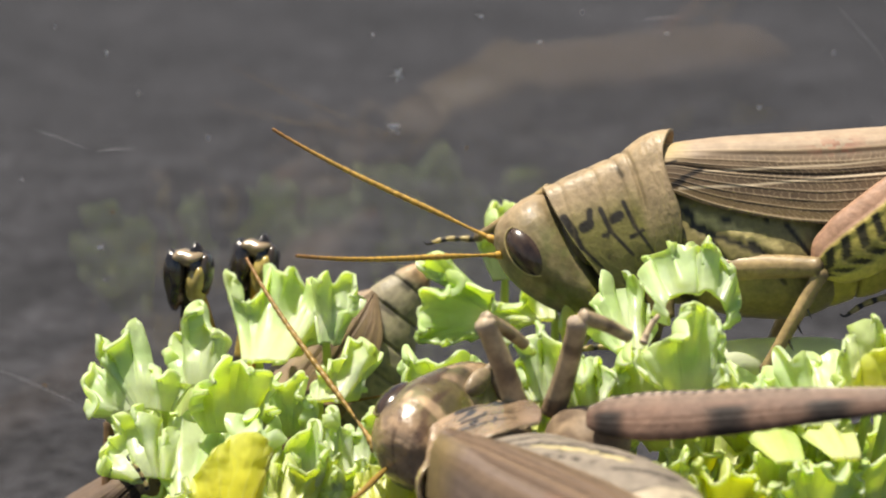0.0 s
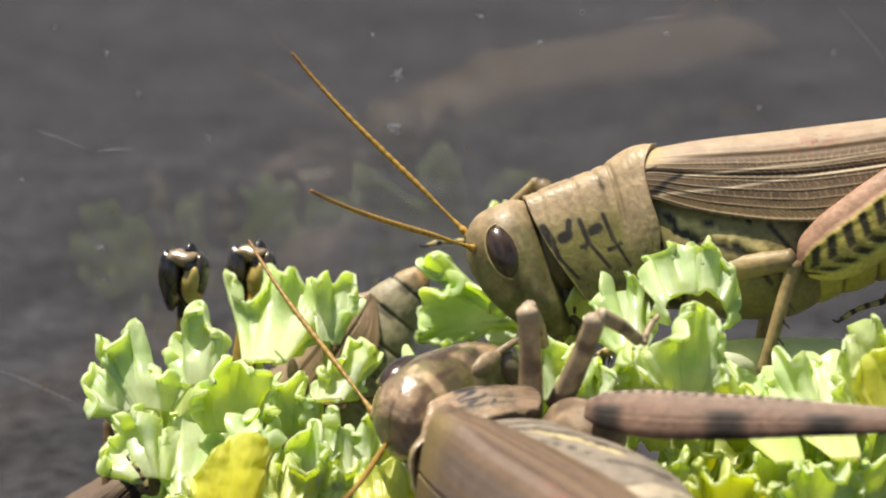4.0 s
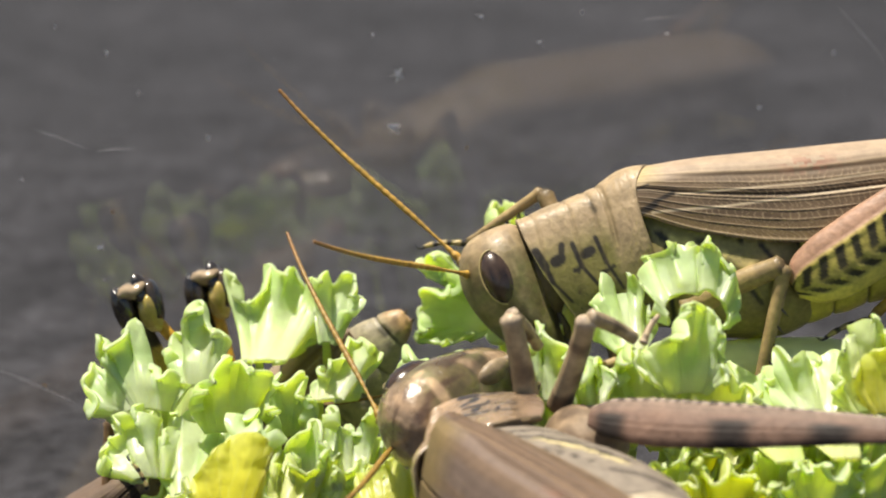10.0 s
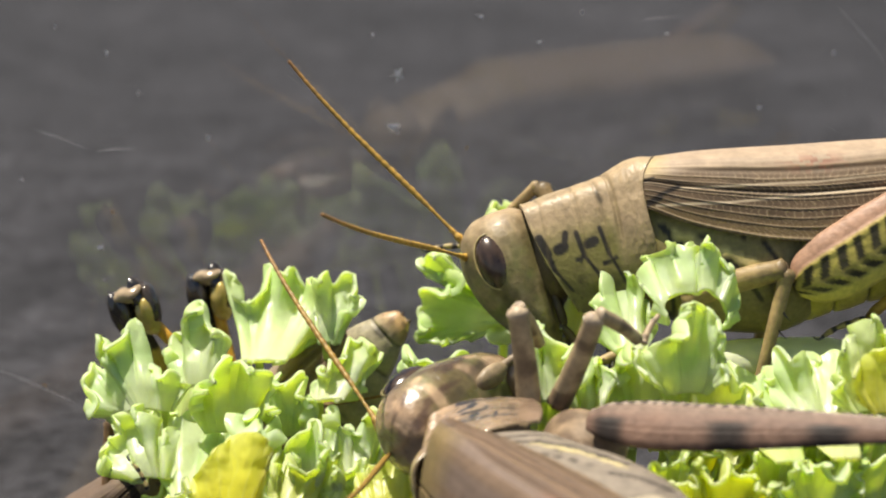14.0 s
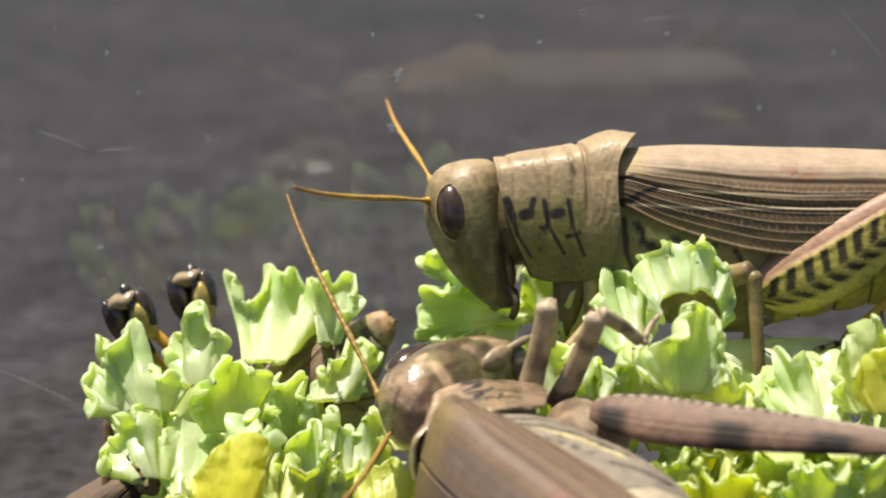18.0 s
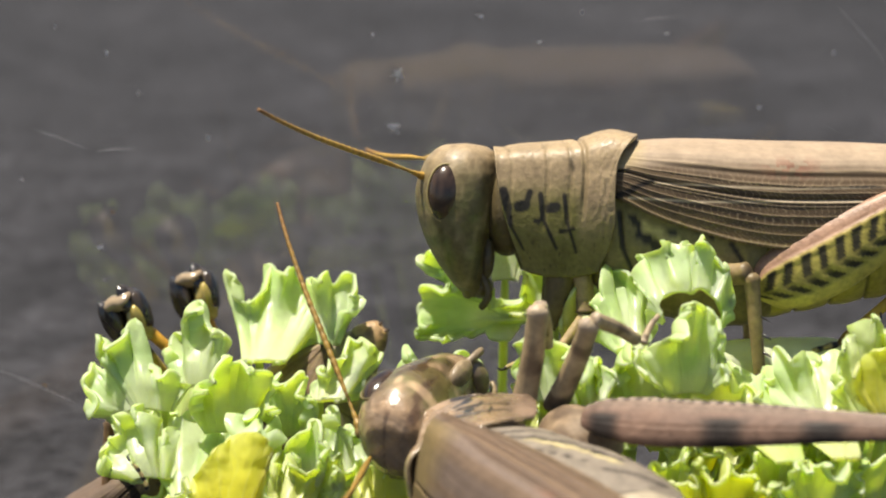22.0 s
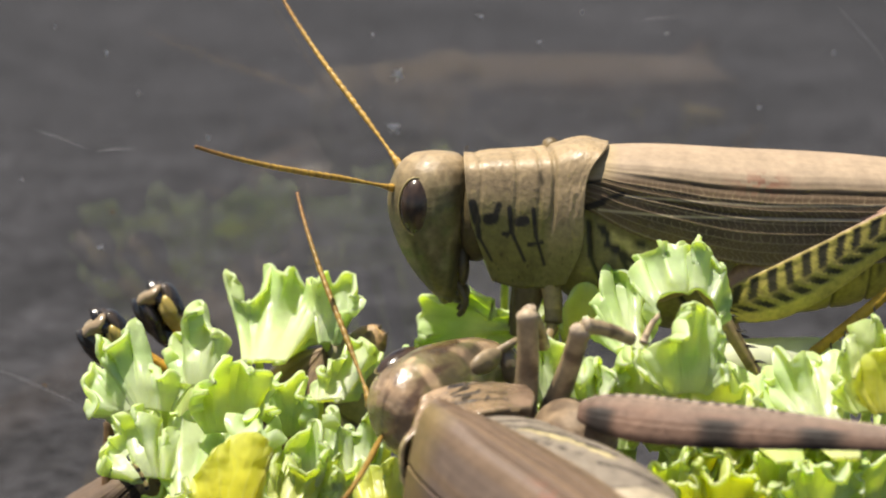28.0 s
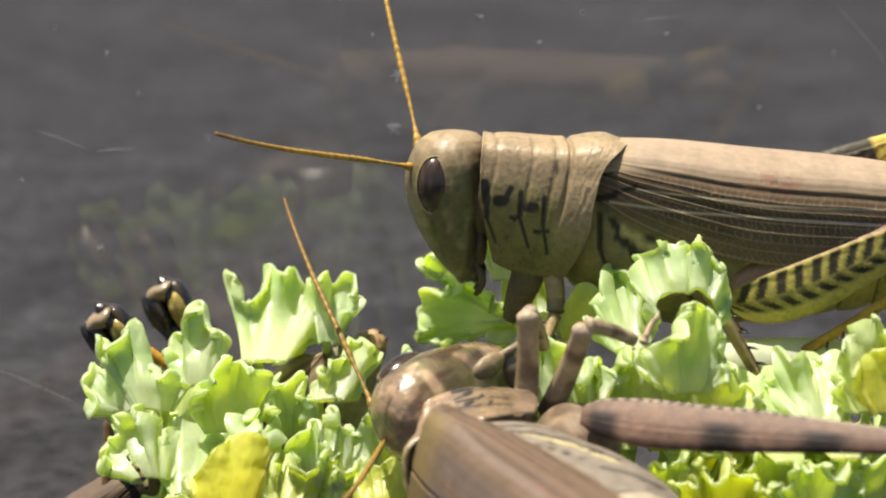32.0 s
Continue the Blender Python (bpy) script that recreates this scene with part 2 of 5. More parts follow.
def pronotum_mesh(tone, flank=(0.215, 0.18, 0.07), flare=1.0):
    n, m = 150, 170
    s = np.linspace(0, 1, n)[:, None]
    a = np.linspace(-1, 1, m)[None, :]
    side = np.abs(a)
    front = bend([0, .25, .5, .75, 1], [824, 824, 828, 840, 872], side)
    rear = bend([0, .12, .3, .45, .6, .8, 1], [1079, 1075, 1060, 1036, 1030, 1028, 1000], side)
    px = front + (rear - front) * s
    top = bend([830, 870, 930, 975, 1000, 1050, 1080], [283, 277, 273, 269, 264, 259, 264], px)
    foot = bend([830, 870, 930, 1000, 1080], [466, 497, 512, 505, 470], px)
    ang = side * 1.0
    drop = bend([0, .15, .32, .5, 1], [0, 0.018, 0.10, 0.32, 1.0], ang)
    py = top + (foot - top) * drop
    wide = bend([830, 900, 980, 1030, 1080], [3.5, 3.65 + 0.1 * flare, 3.8 + 0.4 * flare, 3.9 + 0.6 * flare, 4.05 + 0.6 * flare], px)
    z = np.sign(a) * wide * bend([0, .15, .32, .5, .8, 1], [0, 0.45, 0.86, 1.0, 0.95, 0.72], ang)
    # cross grooves, midline keel and the swollen collar behind
    dip = 0
    for gx, deep, lo, hi in ((905, .09, .1, .8), (945, .10, .1, .8), (970, .22, 0, .72), (842, .07, 0, .9)):
        dip = dip + deep * np.exp(-((px - gx - 10 * np.sin(side * 4)) / 4.5) ** 2) * np.clip((side - lo) * 8 + 1, 0, 1) * np.clip((hi - side) * 8, 0, 1)
    rim = 0.05 * np.exp(-((s - 1) / 0.02) ** 2) + 0.07 * np.exp(-(s / 0.02) ** 2)
    pit = 0.04 * value_noise(px / 4.5, side * 45, 2) * np.clip((px - 985) / 20, 0.3, 1) * np.clip(s / 0.03, 0, 1) * np.clip((1 - s) / 0.03, 0, 1)
    lift = rim - dip + pit + 0.10 * np.exp(-(side / 0.035) ** 2) + 0.24 * np.exp(-((px - 1022) / 36) ** 2)
    y = ly(py) + lift * np.clip(1 - drop * 1.5, 0, 1)
    z = z + np.sign(a) * lift * np.clip(drop * 3, 0, 1) * 0.9
    # olive flank, its pigment deepened downwards to paint in weak fill light
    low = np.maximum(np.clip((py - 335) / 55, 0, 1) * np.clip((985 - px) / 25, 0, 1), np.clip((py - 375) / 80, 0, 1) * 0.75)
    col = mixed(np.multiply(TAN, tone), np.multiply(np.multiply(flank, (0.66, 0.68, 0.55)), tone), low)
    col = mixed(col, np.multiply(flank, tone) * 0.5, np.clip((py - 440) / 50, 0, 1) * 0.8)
    ink = 0
    for k in ((838, 360, 846, 392, 8), (846, 392, 850, 420, 5), (850, 420, 872, 462, 2.5), (866, 388, 874, 386, 11), (876, 386, 884, 364, 6),
              (902, 368, 906, 410, 5), (906, 410, 929, 462, 3.2), (918, 392, 928, 390, 10), (943, 370, 948, 418, 4.2), (948, 418, 963, 468, 2.8), (936, 432, 958, 428, 4),
              (892, 414, 902, 412, 4), (906, 404, 898, 418, 3)):
        ink = np.maximum(ink, stroke(px, py, *k[:4], k[4] * 0.95, 3))
    ink = np.maximum(ink, stroke(px, py, 955, 305, 958, 325, 3.5, 5) * 0.8)
    speck = np.clip(value_noise(px / 5, py / 5, 7) * 3 - 1.9, 0, 1) * np.clip((py - 425) / 20, 0, 1)
    col = mixed(col, INK, np.maximum(ink, speck * 0.7) * 0.95)
    col = mixed(col, (0.10, 0.075, 0.03), 0.7 * np.exp(-((s - 1) / 0.008) ** 2) + 0.25 * (dip > 0.05))
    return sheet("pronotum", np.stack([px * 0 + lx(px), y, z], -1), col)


def loft_mesh(name, rows, n, m, colour, power=0.85):
    rows = np.asarray(rows, float)
    q = np.linspace(rows[0, 0], rows[-1, 0], n)
    top, foot, hw = (bend(rows[:, 0], rows[:, k], q) for k in (1, 2, 3))
    th = np.linspace(0, 2 * np.pi, m, endpoint=False)
    c, s = np.cos(th), np.sin(th)
    fy, fz = np.sign(c) * np.abs(c) ** power, np.sign(s) * np.abs(s) ** power
    px = np.repeat(q[:, None], m, 1)
    py = (top + foot)[:, None] / 2 - (foot - top)[:, None] / 2 * fy
    z = hw[:, None] * fz
    col, out = colour(px, py, fy, fz)
    return sheet(name, np.stack([lx(px), ly(py) + out * fy, z + out * fz], -1), col, wrap=True, caps=True)


def thorax_mesh(tone, flank=(0.215, 0.18, 0.07)):
    def colour(px, py, fy, fz):
        col = mixed(np.multiply(np.multiply(flank, (0.85, 0.82, 0.85)), tone), np.multiply(TAN, tone), np.clip((330 - py) / 40, 0, 1))
        ink = 0
        for k in ((1040, 385, 1046, 450, 8), (1046, 450, 1068, 500, 6), (1068, 500, 1072, 545, 7), (1062, 395, 1095, 440, 10), (1095, 440, 1128, 505, 7),
                  (1128, 420, 1180, 480, 8), (1180, 480, 1220, 540, 7), (1230, 440, 1280, 520, 7), (1050, 540, 1070, 548, 9), (1110, 380, 1200, 430, 5)):
            ink = np.maximum(ink, stroke(px, py, *k[:4], k[4] * 0.6, 2.5))
        ink = np.maximum(ink, stroke(px, py, 1072, 428, 1200, 496, 5, 2.5))
        ridge = stroke(px, py, 1082, 412, 1215, 480, 7, 3)
        col = mixed(col, np.minimum(np.multiply(flank, (2.1, 2.0, 2.4)), (0.52, 0.44, 0.22)), ridge * 0.9)
        ink = ink * (1 - ridge)
        return mixed(col, INK, ink * 0.9), -0.12 * ink + 0.03 * value_noise(px / 12, py / 12, 4)
    return loft_mesh("thorax", [[965, 335, 480, 2.0], [1000, 300, 520, 2.9], [1080, 280, 555, 3.5], [1180, 276, 582, 4.0], [1290, 284, 580, 3.7], [1330, 300, 560, 3.0]], 120, 120, colour)


def abdomen_mesh(tone, belly=(0.44, 0.37, 0.07), back=(0.34, 0.26, 0.13), bars=1.0):
    def colour(px, py, fy, fz):
        band = np.abs(((px - 1290) / 62) % 1 - 0.5) * 2
        seam = np.clip((band - 0.86) / 0.14, 0, 1)
        col = mixed(np.multiply(belly, tone), np.multiply(back, tone), np.clip((fy + 0.2) * 2, 0, 1))
        bar = np.clip((band - 0.62) / 0.1, 0, 1) * np.clip((0.35 - np.abs(fy - 0.12)) / 0.12, 0, 1)
        dots = np.clip(0.28 - np.abs(band - 0.5), 0, 1) * 4 * np.clip((0.12 - np.abs(fy + 0.45)) / 0.05, 0, 1)
        tail = np.clip((px - 1725) / 30, 0, 1)
        col = mixed(col, (0.24, 0.12, 0.04) if bars == 1 else (0.34, 0.20, 0.08), tail * 0.8)
        col = mixed(col, INK, tail * bars * np.clip(value_noise(px / 9, py / 9, 6) * 1.5, 0, 0.7))
        return mixed(col, INK, np.clip(bar + dots * 0.6 + 0.75 * seam, 0, 0.92) * bars), 0.24 * (1 - seam) + 0.05 * np.sin(px / 62 * 6.28)
    return loft_mesh("abdomen", [[1280, 300, 572, 3.5], [1400, 298, 550, 3.2], [1560, 308, 515, 2.5], [1680, 342, 452, 1.4], [1750, 370, 424, 0.65], [1772, 384, 412, 0.25]], 170, 80, colour, 0.95)


def wing_mesh(tone, side, end=1765.0, deep=1.0, bold=1.0, flare=1.0):
    n, m = 420, 120
    s = np.linspace(0, 1, n)[:, None]
    v = np.linspace(0, 1, m)[None, :]
    px = 1000 + (end - 1000) * s + (v - 0.3) * -18 * (1 - s)
    u = 1000 + (1765 - 1000) * s
    top = bend([1000, 1040, 1100, 1300, 1568, 1700, 1765], [270, 262, 257, 260, 272, 290, 335], u)
    foot = bend([1000, 1052, 1100, 1200, 1300, 1450, 1600, 1700, 1765], [350, 366, 392, 428, 450, 452, 438, 412, 352], u)
    drop = bend([0, .12, .26, .34, .6, 1], [0, .05, .20, .34, .62, 1], v)
    py = top + (foot - top) * drop * deep
    taper = bend([0, .7, .92, 1], [1, .95, .72, .35], s)
    z = (0.10 + bend([0, .12, .26, .34, .6, 1], [0, .38, .82, .93, 1.0, .98], v) * 4.32 * taper * bend([0, .05, .12, .2, 1], [.92 - .32 * flare, .96 - .12 * flare, 1 - .02 * flare, 1, 1], s))
    wob = 0.004 * value_noise(s * 14, v * 3, 5)
    vein = 0
    for k, w in ((.06, .006), (.115, .005), (.165, .006), (.215, .005), (.255, .007), (.285, .005), (.315, .006), (.405, .006), (.47, .005), (.565, .009), (.60, .005), (.69, .006), (.78, .005), (.87, .005), (.985, .012)):
        spread = k + wob + (k - 0.45) * 0.12 * (s - 0.5)
        vein = np.maximum(vein, np.exp(-((v - spread) / w) ** 2))
    cell = np.abs(((s * (end - 1052) / 11 + 2.5 * value_noise(v * 17, 0 * s, 6) + 0.6 * value_noise(s * 40, v * 20, 8)) % 1) - 0.5) * 2
    cross = np.clip((cell - 0.8) / 0.2, 0, 1) * np.clip((v - 0.33) * 12, 0, 1) * np.clip((s - 0.08) * 8, 0, 1)
    light, dark = np.multiply((0.37, 0.28, 0.195), tone), np.multiply((0.135, 0.09, 0.052), tone) * (1 + 1.8 * (1 - bold))
    col = mixed(light, dark, np.clip((v - 0.28 - 0.36 * np.exp(-s / 0.07)) / 0.05, 0, 1))
    patch = np.clip(value_noise(s * 16, v * 9, 9) * 2.2, 0, 1) * np.clip((v - 0.33) * 9, 0, 1)
    col = mixed(col, (0.035, 0.022, 0.013), patch * 0.42 * bold)
    col = mixed(col, np.multiply((0.17, 0.115, 0.05), tone), np.clip((v - 0.74) * 6, 0, 1) * 0.7)
    rust = np.exp(-((s - 0.44) / 0.06) ** 2 - ((v - 0.30) / 0.05) ** 2) * (value_noise(s * 90, v * 60, 4) > 0)
    col = mixed(col, (0.25, 0.07, 0.04), rust * 0.6)
    line = np.clip(vein * np.where(v > 0.3, 0.8, 0.12) + cross * np.clip(0.5 + s * 1.6, 0, 1), 0, 1)
    col = mixed(col, np.multiply((0.47, 0.36, 0.22), tone), line * 0.5 * bold)
    out_wing = np.clip((v - 0.28 - 0.36 * np.exp(-s / 0.07)) / 0.05, 0, 1)
    warm_band = np.clip(np.sin(v * 34 + 1.5 * value_noise(s * 3, v * 4, 12)) * 1.6 - 0.3, 0, 1) * (1 - bold)
    col = mixed(col, np.multiply((0.46, 0.31, 0.16), tone), warm_band * 0.9)
    groove = (np.exp(-((v - 0.345) / 0.012) ** 2) + np.exp(-((v - 0.53) / 0.016) ** 2)) * out_wing
    col = mixed(col, (0.03, 0.02, 0.012), groove * 0.42 * bold * np.clip(1.2 - s, 0, 1))
    base = np.clip(1.6 - s / 0.075, 0, 1) * np.clip((0.5 - v) * 6, 0, 1)
    col = mixed(col, np.multiply((0.48, 0.36, 0.13), tone), base * 0.8)
    # ink wedge paints the shoulder's shadow; the next line inks the dark root membrane
    col = mixed(col, INK, 0.9 * bold * np.maximum(stroke(px, py, 1030, 362, 1062, 350, 6, 4), stroke(px, py, 1062, 346, 1096, 334, 4, 4)))
    col = mixed(col, INK, 0.9 * bold * np.maximum(0.8 * stroke(px, py, 1022, 296, 1026, 335, 5, 5), stroke(px, py, 1034, 318, 1056, 313, 2, 3)))
    for k in ((1056, 363, 1180, 371, 2.2), (1180, 371, 1560, 372, 2.0), (1100, 338, 1330, 350, 1.8), (1330, 350, 1600, 345, 1.6)):
        col = mixed(col, np.multiply((0.55, 0.44, 0.30), tone), 0.8 * bold * stroke(px, py, *k, 2))
    lift = (0.06 * vein * np.where(v > 0.3, 1, 0.3) + 0.03 * cross - 0.10 * groove) * np.clip(s / 0.12, 0, 1)
    p = np.stack([lx(px), ly(py) + lift * np.clip(1 - drop * 3, 0, 1), side * (z + lift * np.clip(drop * 4, 0, 1))], -1)
    return sheet("wing", p if side > 0 else p[:, ::-1], col if side > 0 else col[:, ::-1])


def femur_mesh(tone, length=23.0, thick=4.1, style="chevron"):
    """A hind thigh along +x from its hip, the keel below at -y."""
    n, m = 200, 72
    s = np.linspace(0, 1, n)[:, None]
    th = np.linspace(0, 2 * np.pi, m, endpoint=False)[None, :]
    high = thick / 2 * bend([0, .03, .1, .22, .4, .6, .8, .9, .96, 1], [.3, .62, .9, 1.0, .88, .62, .36, .33, .42, .2], s)
    if style == "plain":
        high = thick / 2 * bend([0, .03, .1, .3, .6, .85, 1], [.45, .72, .95, 1.0, .70, .42, .34], s)
    mid = thick * bend([0, .2, .5, .8, 1], [.06, 0, .05, .1, .1], s)
    c, sn = np.cos(th), np.sin(th)
    fy, fz = np.sign(c) * np.abs(c) ** 0.9, np.sign(sn) * np.abs(sn) ** 1.05
    y, z = mid + high * fy, high * 0.46 * fz * (1 + 0.12 * (np.abs(fy) < 0.5))
    x = length * s + 0 * th
    rib = np.maximum(np.exp(-((fy - 0.42) / 0.06) ** 2), np.exp(-((fy + 0.62) / 0.06) ** 2))
    face = np.clip((0.46 - fy) / 0.04, 0, 1) * np.clip((fy + 0.62) / 0.04, 0, 1)
    pitch = 1.36
    run = (x - np.abs(fy + 0.22) * 1.5 * np.where(fy > -0.22, 0.75, 2.1)) / pitch + 0.12 * value_noise(x * 0.9, fy * 2, 3)
    bar = np.clip((0.29 - np.abs(run % 1 - 0.5)) / 0.05, 0, 1) * face * np.clip((0.9 - s) / 0.05, 0, 1)
    bar = bar * (1 - np.exp(-((fy + 0.24) / 0.05) ** 2) * 0.9)
    pale, pink = np.multiply(YELLOW, tone), np.multiply(PINK, tone)
    col = mixed(pale * 0.78, pink, np.clip((fy - 0.44) / 0.08, 0, 1))
    col = mixed(col, pale * 1.1, np.clip((-0.55 - fy) / 0.1, 0, 1))
    col = mixed(col, INK, bar * 0.93)
    if style == "plain":
        bar = bar * 0
        col = mixed(np.multiply((0.20, 0.125, 0.092), tone), np.multiply((0.25, 0.178, 0.138), tone), np.clip((fy + 0.1) * 2 + 0 * s, 0, 1))
        for a, b in ((.36, .075), (.60, .08), (.06, .06)):
            col = mixed(col, INK, np.exp(-((s - a) / b * 1.4) ** 4) * np.clip((-0.02 - fy) * 4, 0, 1) * 0.95)
        edge = np.clip((fy - 0.55) * 8, 0, 1)
        col = mixed(col, np.multiply((0.42, 0.36, 0.30), tone), edge * 0.7)
        comb = (np.abs((x / 0.75 + 0.4 * value_noise(x, fy, 6)) % 1 - 0.5) < 0.24) * edge * np.clip((0.62 - s) * 8, 0, 1)
        col = mixed(col, INK, comb * 0.8)
        col = mixed(col, (0.03, 0.025, 0.03), np.clip((s - 0.86) / 0.06, 0, 1) * 0.85)
    if style == "banded":
        col = mixed(pale, INK, np.clip(np.sin(s * 15 + 1.0) * 3 + 0.4 + 0 * th, 0, 1) * 0.96)
    col = mixed(col, INK, np.clip((s - 0.92) / 0.03, 0, 1) * 0.9 * (fy > -2))
    z = z * (1 + 0.10 * rib) - np.sign(z) * 0.07 * bar
    return sheet("thigh", np.stack([x, y + 0 * z, z], -1), col, wrap=True, caps=True)


def limb_mesh(name, length, r0, r1, tone, base=TAN, dark=0.0, bow=0.0, flat=0.9, knob=1.25):
    """A thinner leg piece along +x from its joint."""
    k = np.linspace(0, 1, 26)
    r = (r0 + (r1 - r0) * k) * (1 + (knob - 1) * np.exp(-(k / 0.07) ** 2) + (knob - 1) * 0.8 * np.exp(-((k - 1) / 0.07) ** 2))
    r[0] *= 0.5
    r[-1] *= 0.5
    pts = np.stack([k * length, bow * np.sin(k * np.pi), 0 * k], -1)
    col = mixed(np.broadcast_to(np.multiply(base, tone), (26, 14, 3)), INK, (np.clip(value_noise(k * 9, 0 * k, 3) * 2, 0, 1) * dark)[:, None] + np.zeros((26, 14)))
    col = mixed(col, (0.04, 0.028, 0.015), (0.75 * np.exp(-((k - 1) / 0.05) ** 2) + 0.5 * np.exp(-(k / 0.05) ** 2))[:, None] + np.zeros((26, 14)))
    return sheet(name, tube_places(pts, r, 14, flat), col, wrap=True, caps=True)


def tarsus_mesh(tone, length=3.4):
    k = np.linspace(0, 1, 34)
    r = 0.24 * (1 - 0.25 * k) * (0.75 + 0.35 * np.abs(np.sin(k * np.pi * 3.2)))
    pts = np.stack([k * length, -0.35 * np.sin(k * 2.4), 0 * k], -1)
    col = mixed(np.multiply((0.30, 0.23, 0.09), tone), INK, np.clip(np.sin(k * 3.2 * 6.28) * 1.5, 0, 1)[:, None] + np.zeros((34, 10)))
    return sheet("foot", tube_places(pts, r, 10), col, wrap=True, caps=True)


def claw_mesh(turn):
    pts = [(3.3, -0.2, 0), (3.75, -0.22, 0.28 * turn), (3.95, -0.55, 0.36 * turn)]
    return tube("claw", pts, [0.10, 0.07, 0.015], INK, 6, steps=8)


def feeler_mesh(tone, length=18.6, bow=0.6):
    rings = 27
    k = np.linspace(0, 1, rings * 6 + 1)
    r = bend([0, .02, .06, .3, 1], [.34, .32, .20, .21, .12], k) * (1 + 0.10 * np.cos(k * rings * 2 * np.pi))
    pts = np.stack([k * length, bow * np.sin(k * np.pi * 0.9) * k, 0 * k], -1)
    col = mixed(np.multiply(GOLD, tone), (0.20, 0.085, 0.03), np.clip((k - 0.72) * 3, 0, 0.85)[:, None] + np.zeros((len(k), 8)))
    col = mixed(col, (0.09, 0.05, 0.02), (0.45 * (np.cos(k * rings * 2 * np.pi) < -0.7))[:, None] + np.zeros((len(k), 8)))
    return sheet("antenna", tube_places(pts, r, 8), col, wrap=True, caps=True)


def along(a, b, near=NEAR):
    """A pose at a whose +x points to b, its +z as near as may be to the given way."""
    x = (Vector(b) - Vector(a)).normalized()
    z = (Vector(near) - x * x.dot(Vector(near))).normalized()
    y = z.cross(x)
    return Matrix.Translation(a) @ Matrix((x, y, z)).transposed().to_4x4()


ANTENNA_FAR, ANTENNA_NEAR = Vector((lx(712), ly(308), -0.75)) * MM, Vector((lx(706), ly(342), 1.15)) * MM
NECK = Vector((lx(826), ly(300), 0)) * MM


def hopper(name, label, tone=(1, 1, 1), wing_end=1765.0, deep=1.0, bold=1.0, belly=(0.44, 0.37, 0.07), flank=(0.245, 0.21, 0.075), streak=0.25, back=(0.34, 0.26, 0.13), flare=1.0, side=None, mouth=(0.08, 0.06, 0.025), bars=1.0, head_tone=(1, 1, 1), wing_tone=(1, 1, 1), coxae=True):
    """A grasshopper's body, head to the left at -x, back up at +y, its left side at +z. Legs are added by add_leg()."""
    root = tagged(new(name), label=label, category="grasshopper", group="grasshoppers on the lettuce")
    parts = {"root": root}
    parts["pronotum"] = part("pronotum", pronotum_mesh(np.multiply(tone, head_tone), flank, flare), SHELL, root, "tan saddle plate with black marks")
    parts["thorax"] = part("thorax", thorax_mesh(tone, side or flank), SHELL, root, "olive side plates with black seams")
    parts["abdomen"] = part("abdomen", abdomen_mesh(tone, belly, back, bars), SHELL, root, "yellow ringed belly with dark bars")
    parts["wing_left"] = part("wing", wing_mesh(np.multiply(tone, wing_tone), 1, wing_end, deep, bold, flare), WING, root, "folded brown veined forewing")
    parts["wing_right"] = part("wing", wing_mesh(np.multiply(tone, wing_tone), -1, wing_end, deep, bold, flare), WING, root, "folded brown veined forewing")
    rim = parts["pronotum"].modifiers.new("thickness", "SOLIDIFY")
    rim.thickness, rim.offset = 0.00028, -1
    for w in (parts["wing_left"], parts["wing_right"]):
        sol = w.modifiers.new("thickness", "SOLIDIFY")
        sol.thickness = 0.00012
    for z in (1, -1):
        part("egg_valve", cone_mesh("egg_valve", (lx(1752), ly(402 + 7 * z), 0.1 * z), (0.98, 0.16 * -z, 0), 1.3, 0.36, mixed(np.multiply((0.26, 0.15, 0.06), tone), INK, np.array([[0.0], [0.4], [1.0]]) + np.zeros((3, 6)))), SHELL, root, "brown pointed egg-laying valve")
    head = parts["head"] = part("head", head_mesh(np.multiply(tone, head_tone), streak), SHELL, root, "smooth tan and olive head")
    for z in (1, -1):
        part("eye", ball("eye", (lx(741), ly(368), z * 2.75), (1.24, 2.05, 1.05), eye_colour), EYE, head, "glossy dark brown eye")
        part("eye_rim", tube("eye_rim", [(lx(741) + 1.26 * math.cos(a), ly(368) + 2.07 * math.sin(a), z * 3.0) for a in np.linspace(0, 6.283, 33)], [0.07] * 33,
                             np.multiply((0.30, 0.24, 0.10), tone), 8), SHELL, head)
        part("palp", tube("palp", [(lx(812), ly(505), z * 1.3), (lx(826), ly(535), z * 1.6), (lx(822), ly(556), z * 1.5), (lx(815), ly(566), z * 1.2)], [0.32, 0.3, 0.24, 0.2],
                          mouth, 8, steps=14), SHELL, head)
        part("cheek", ball("cheek", (lx(822), ly(478), z * 1.3), (0.5, 1.5, 0.8), mouth, 12, 14), SHELL, head)
        part("antenna_socket", ball("antenna_socket", tuple((ANTENNA_NEAR if z > 0 else ANTENNA_FAR) / MM), (0.42, 0.42, 0.42), np.multiply((0.30, 0.20, 0.06), tone), 10, 12), SHELL, head)
    part("jaw", ball("jaw", (lx(814), ly(528), 0), (0.9, 0.9, 1.4), np.multiply(mouth, 0.75), 12, 16), GLOSS, head, "dark chewing jaw")
    part("upper_lip", ball("upper_lip", (lx(790), ly(532), 0), (0.5, 0.8, 1.2), np.multiply((0.19, 0.17, 0.05), tone), 12, 16), SHELL, head)
    part("neck", ball("neck", (lx(846), ly(392), 0), (1.9, 3.4, 3.05), np.multiply(mouth, 1.1), 14, 20), SHELL, parts["pronotum"])
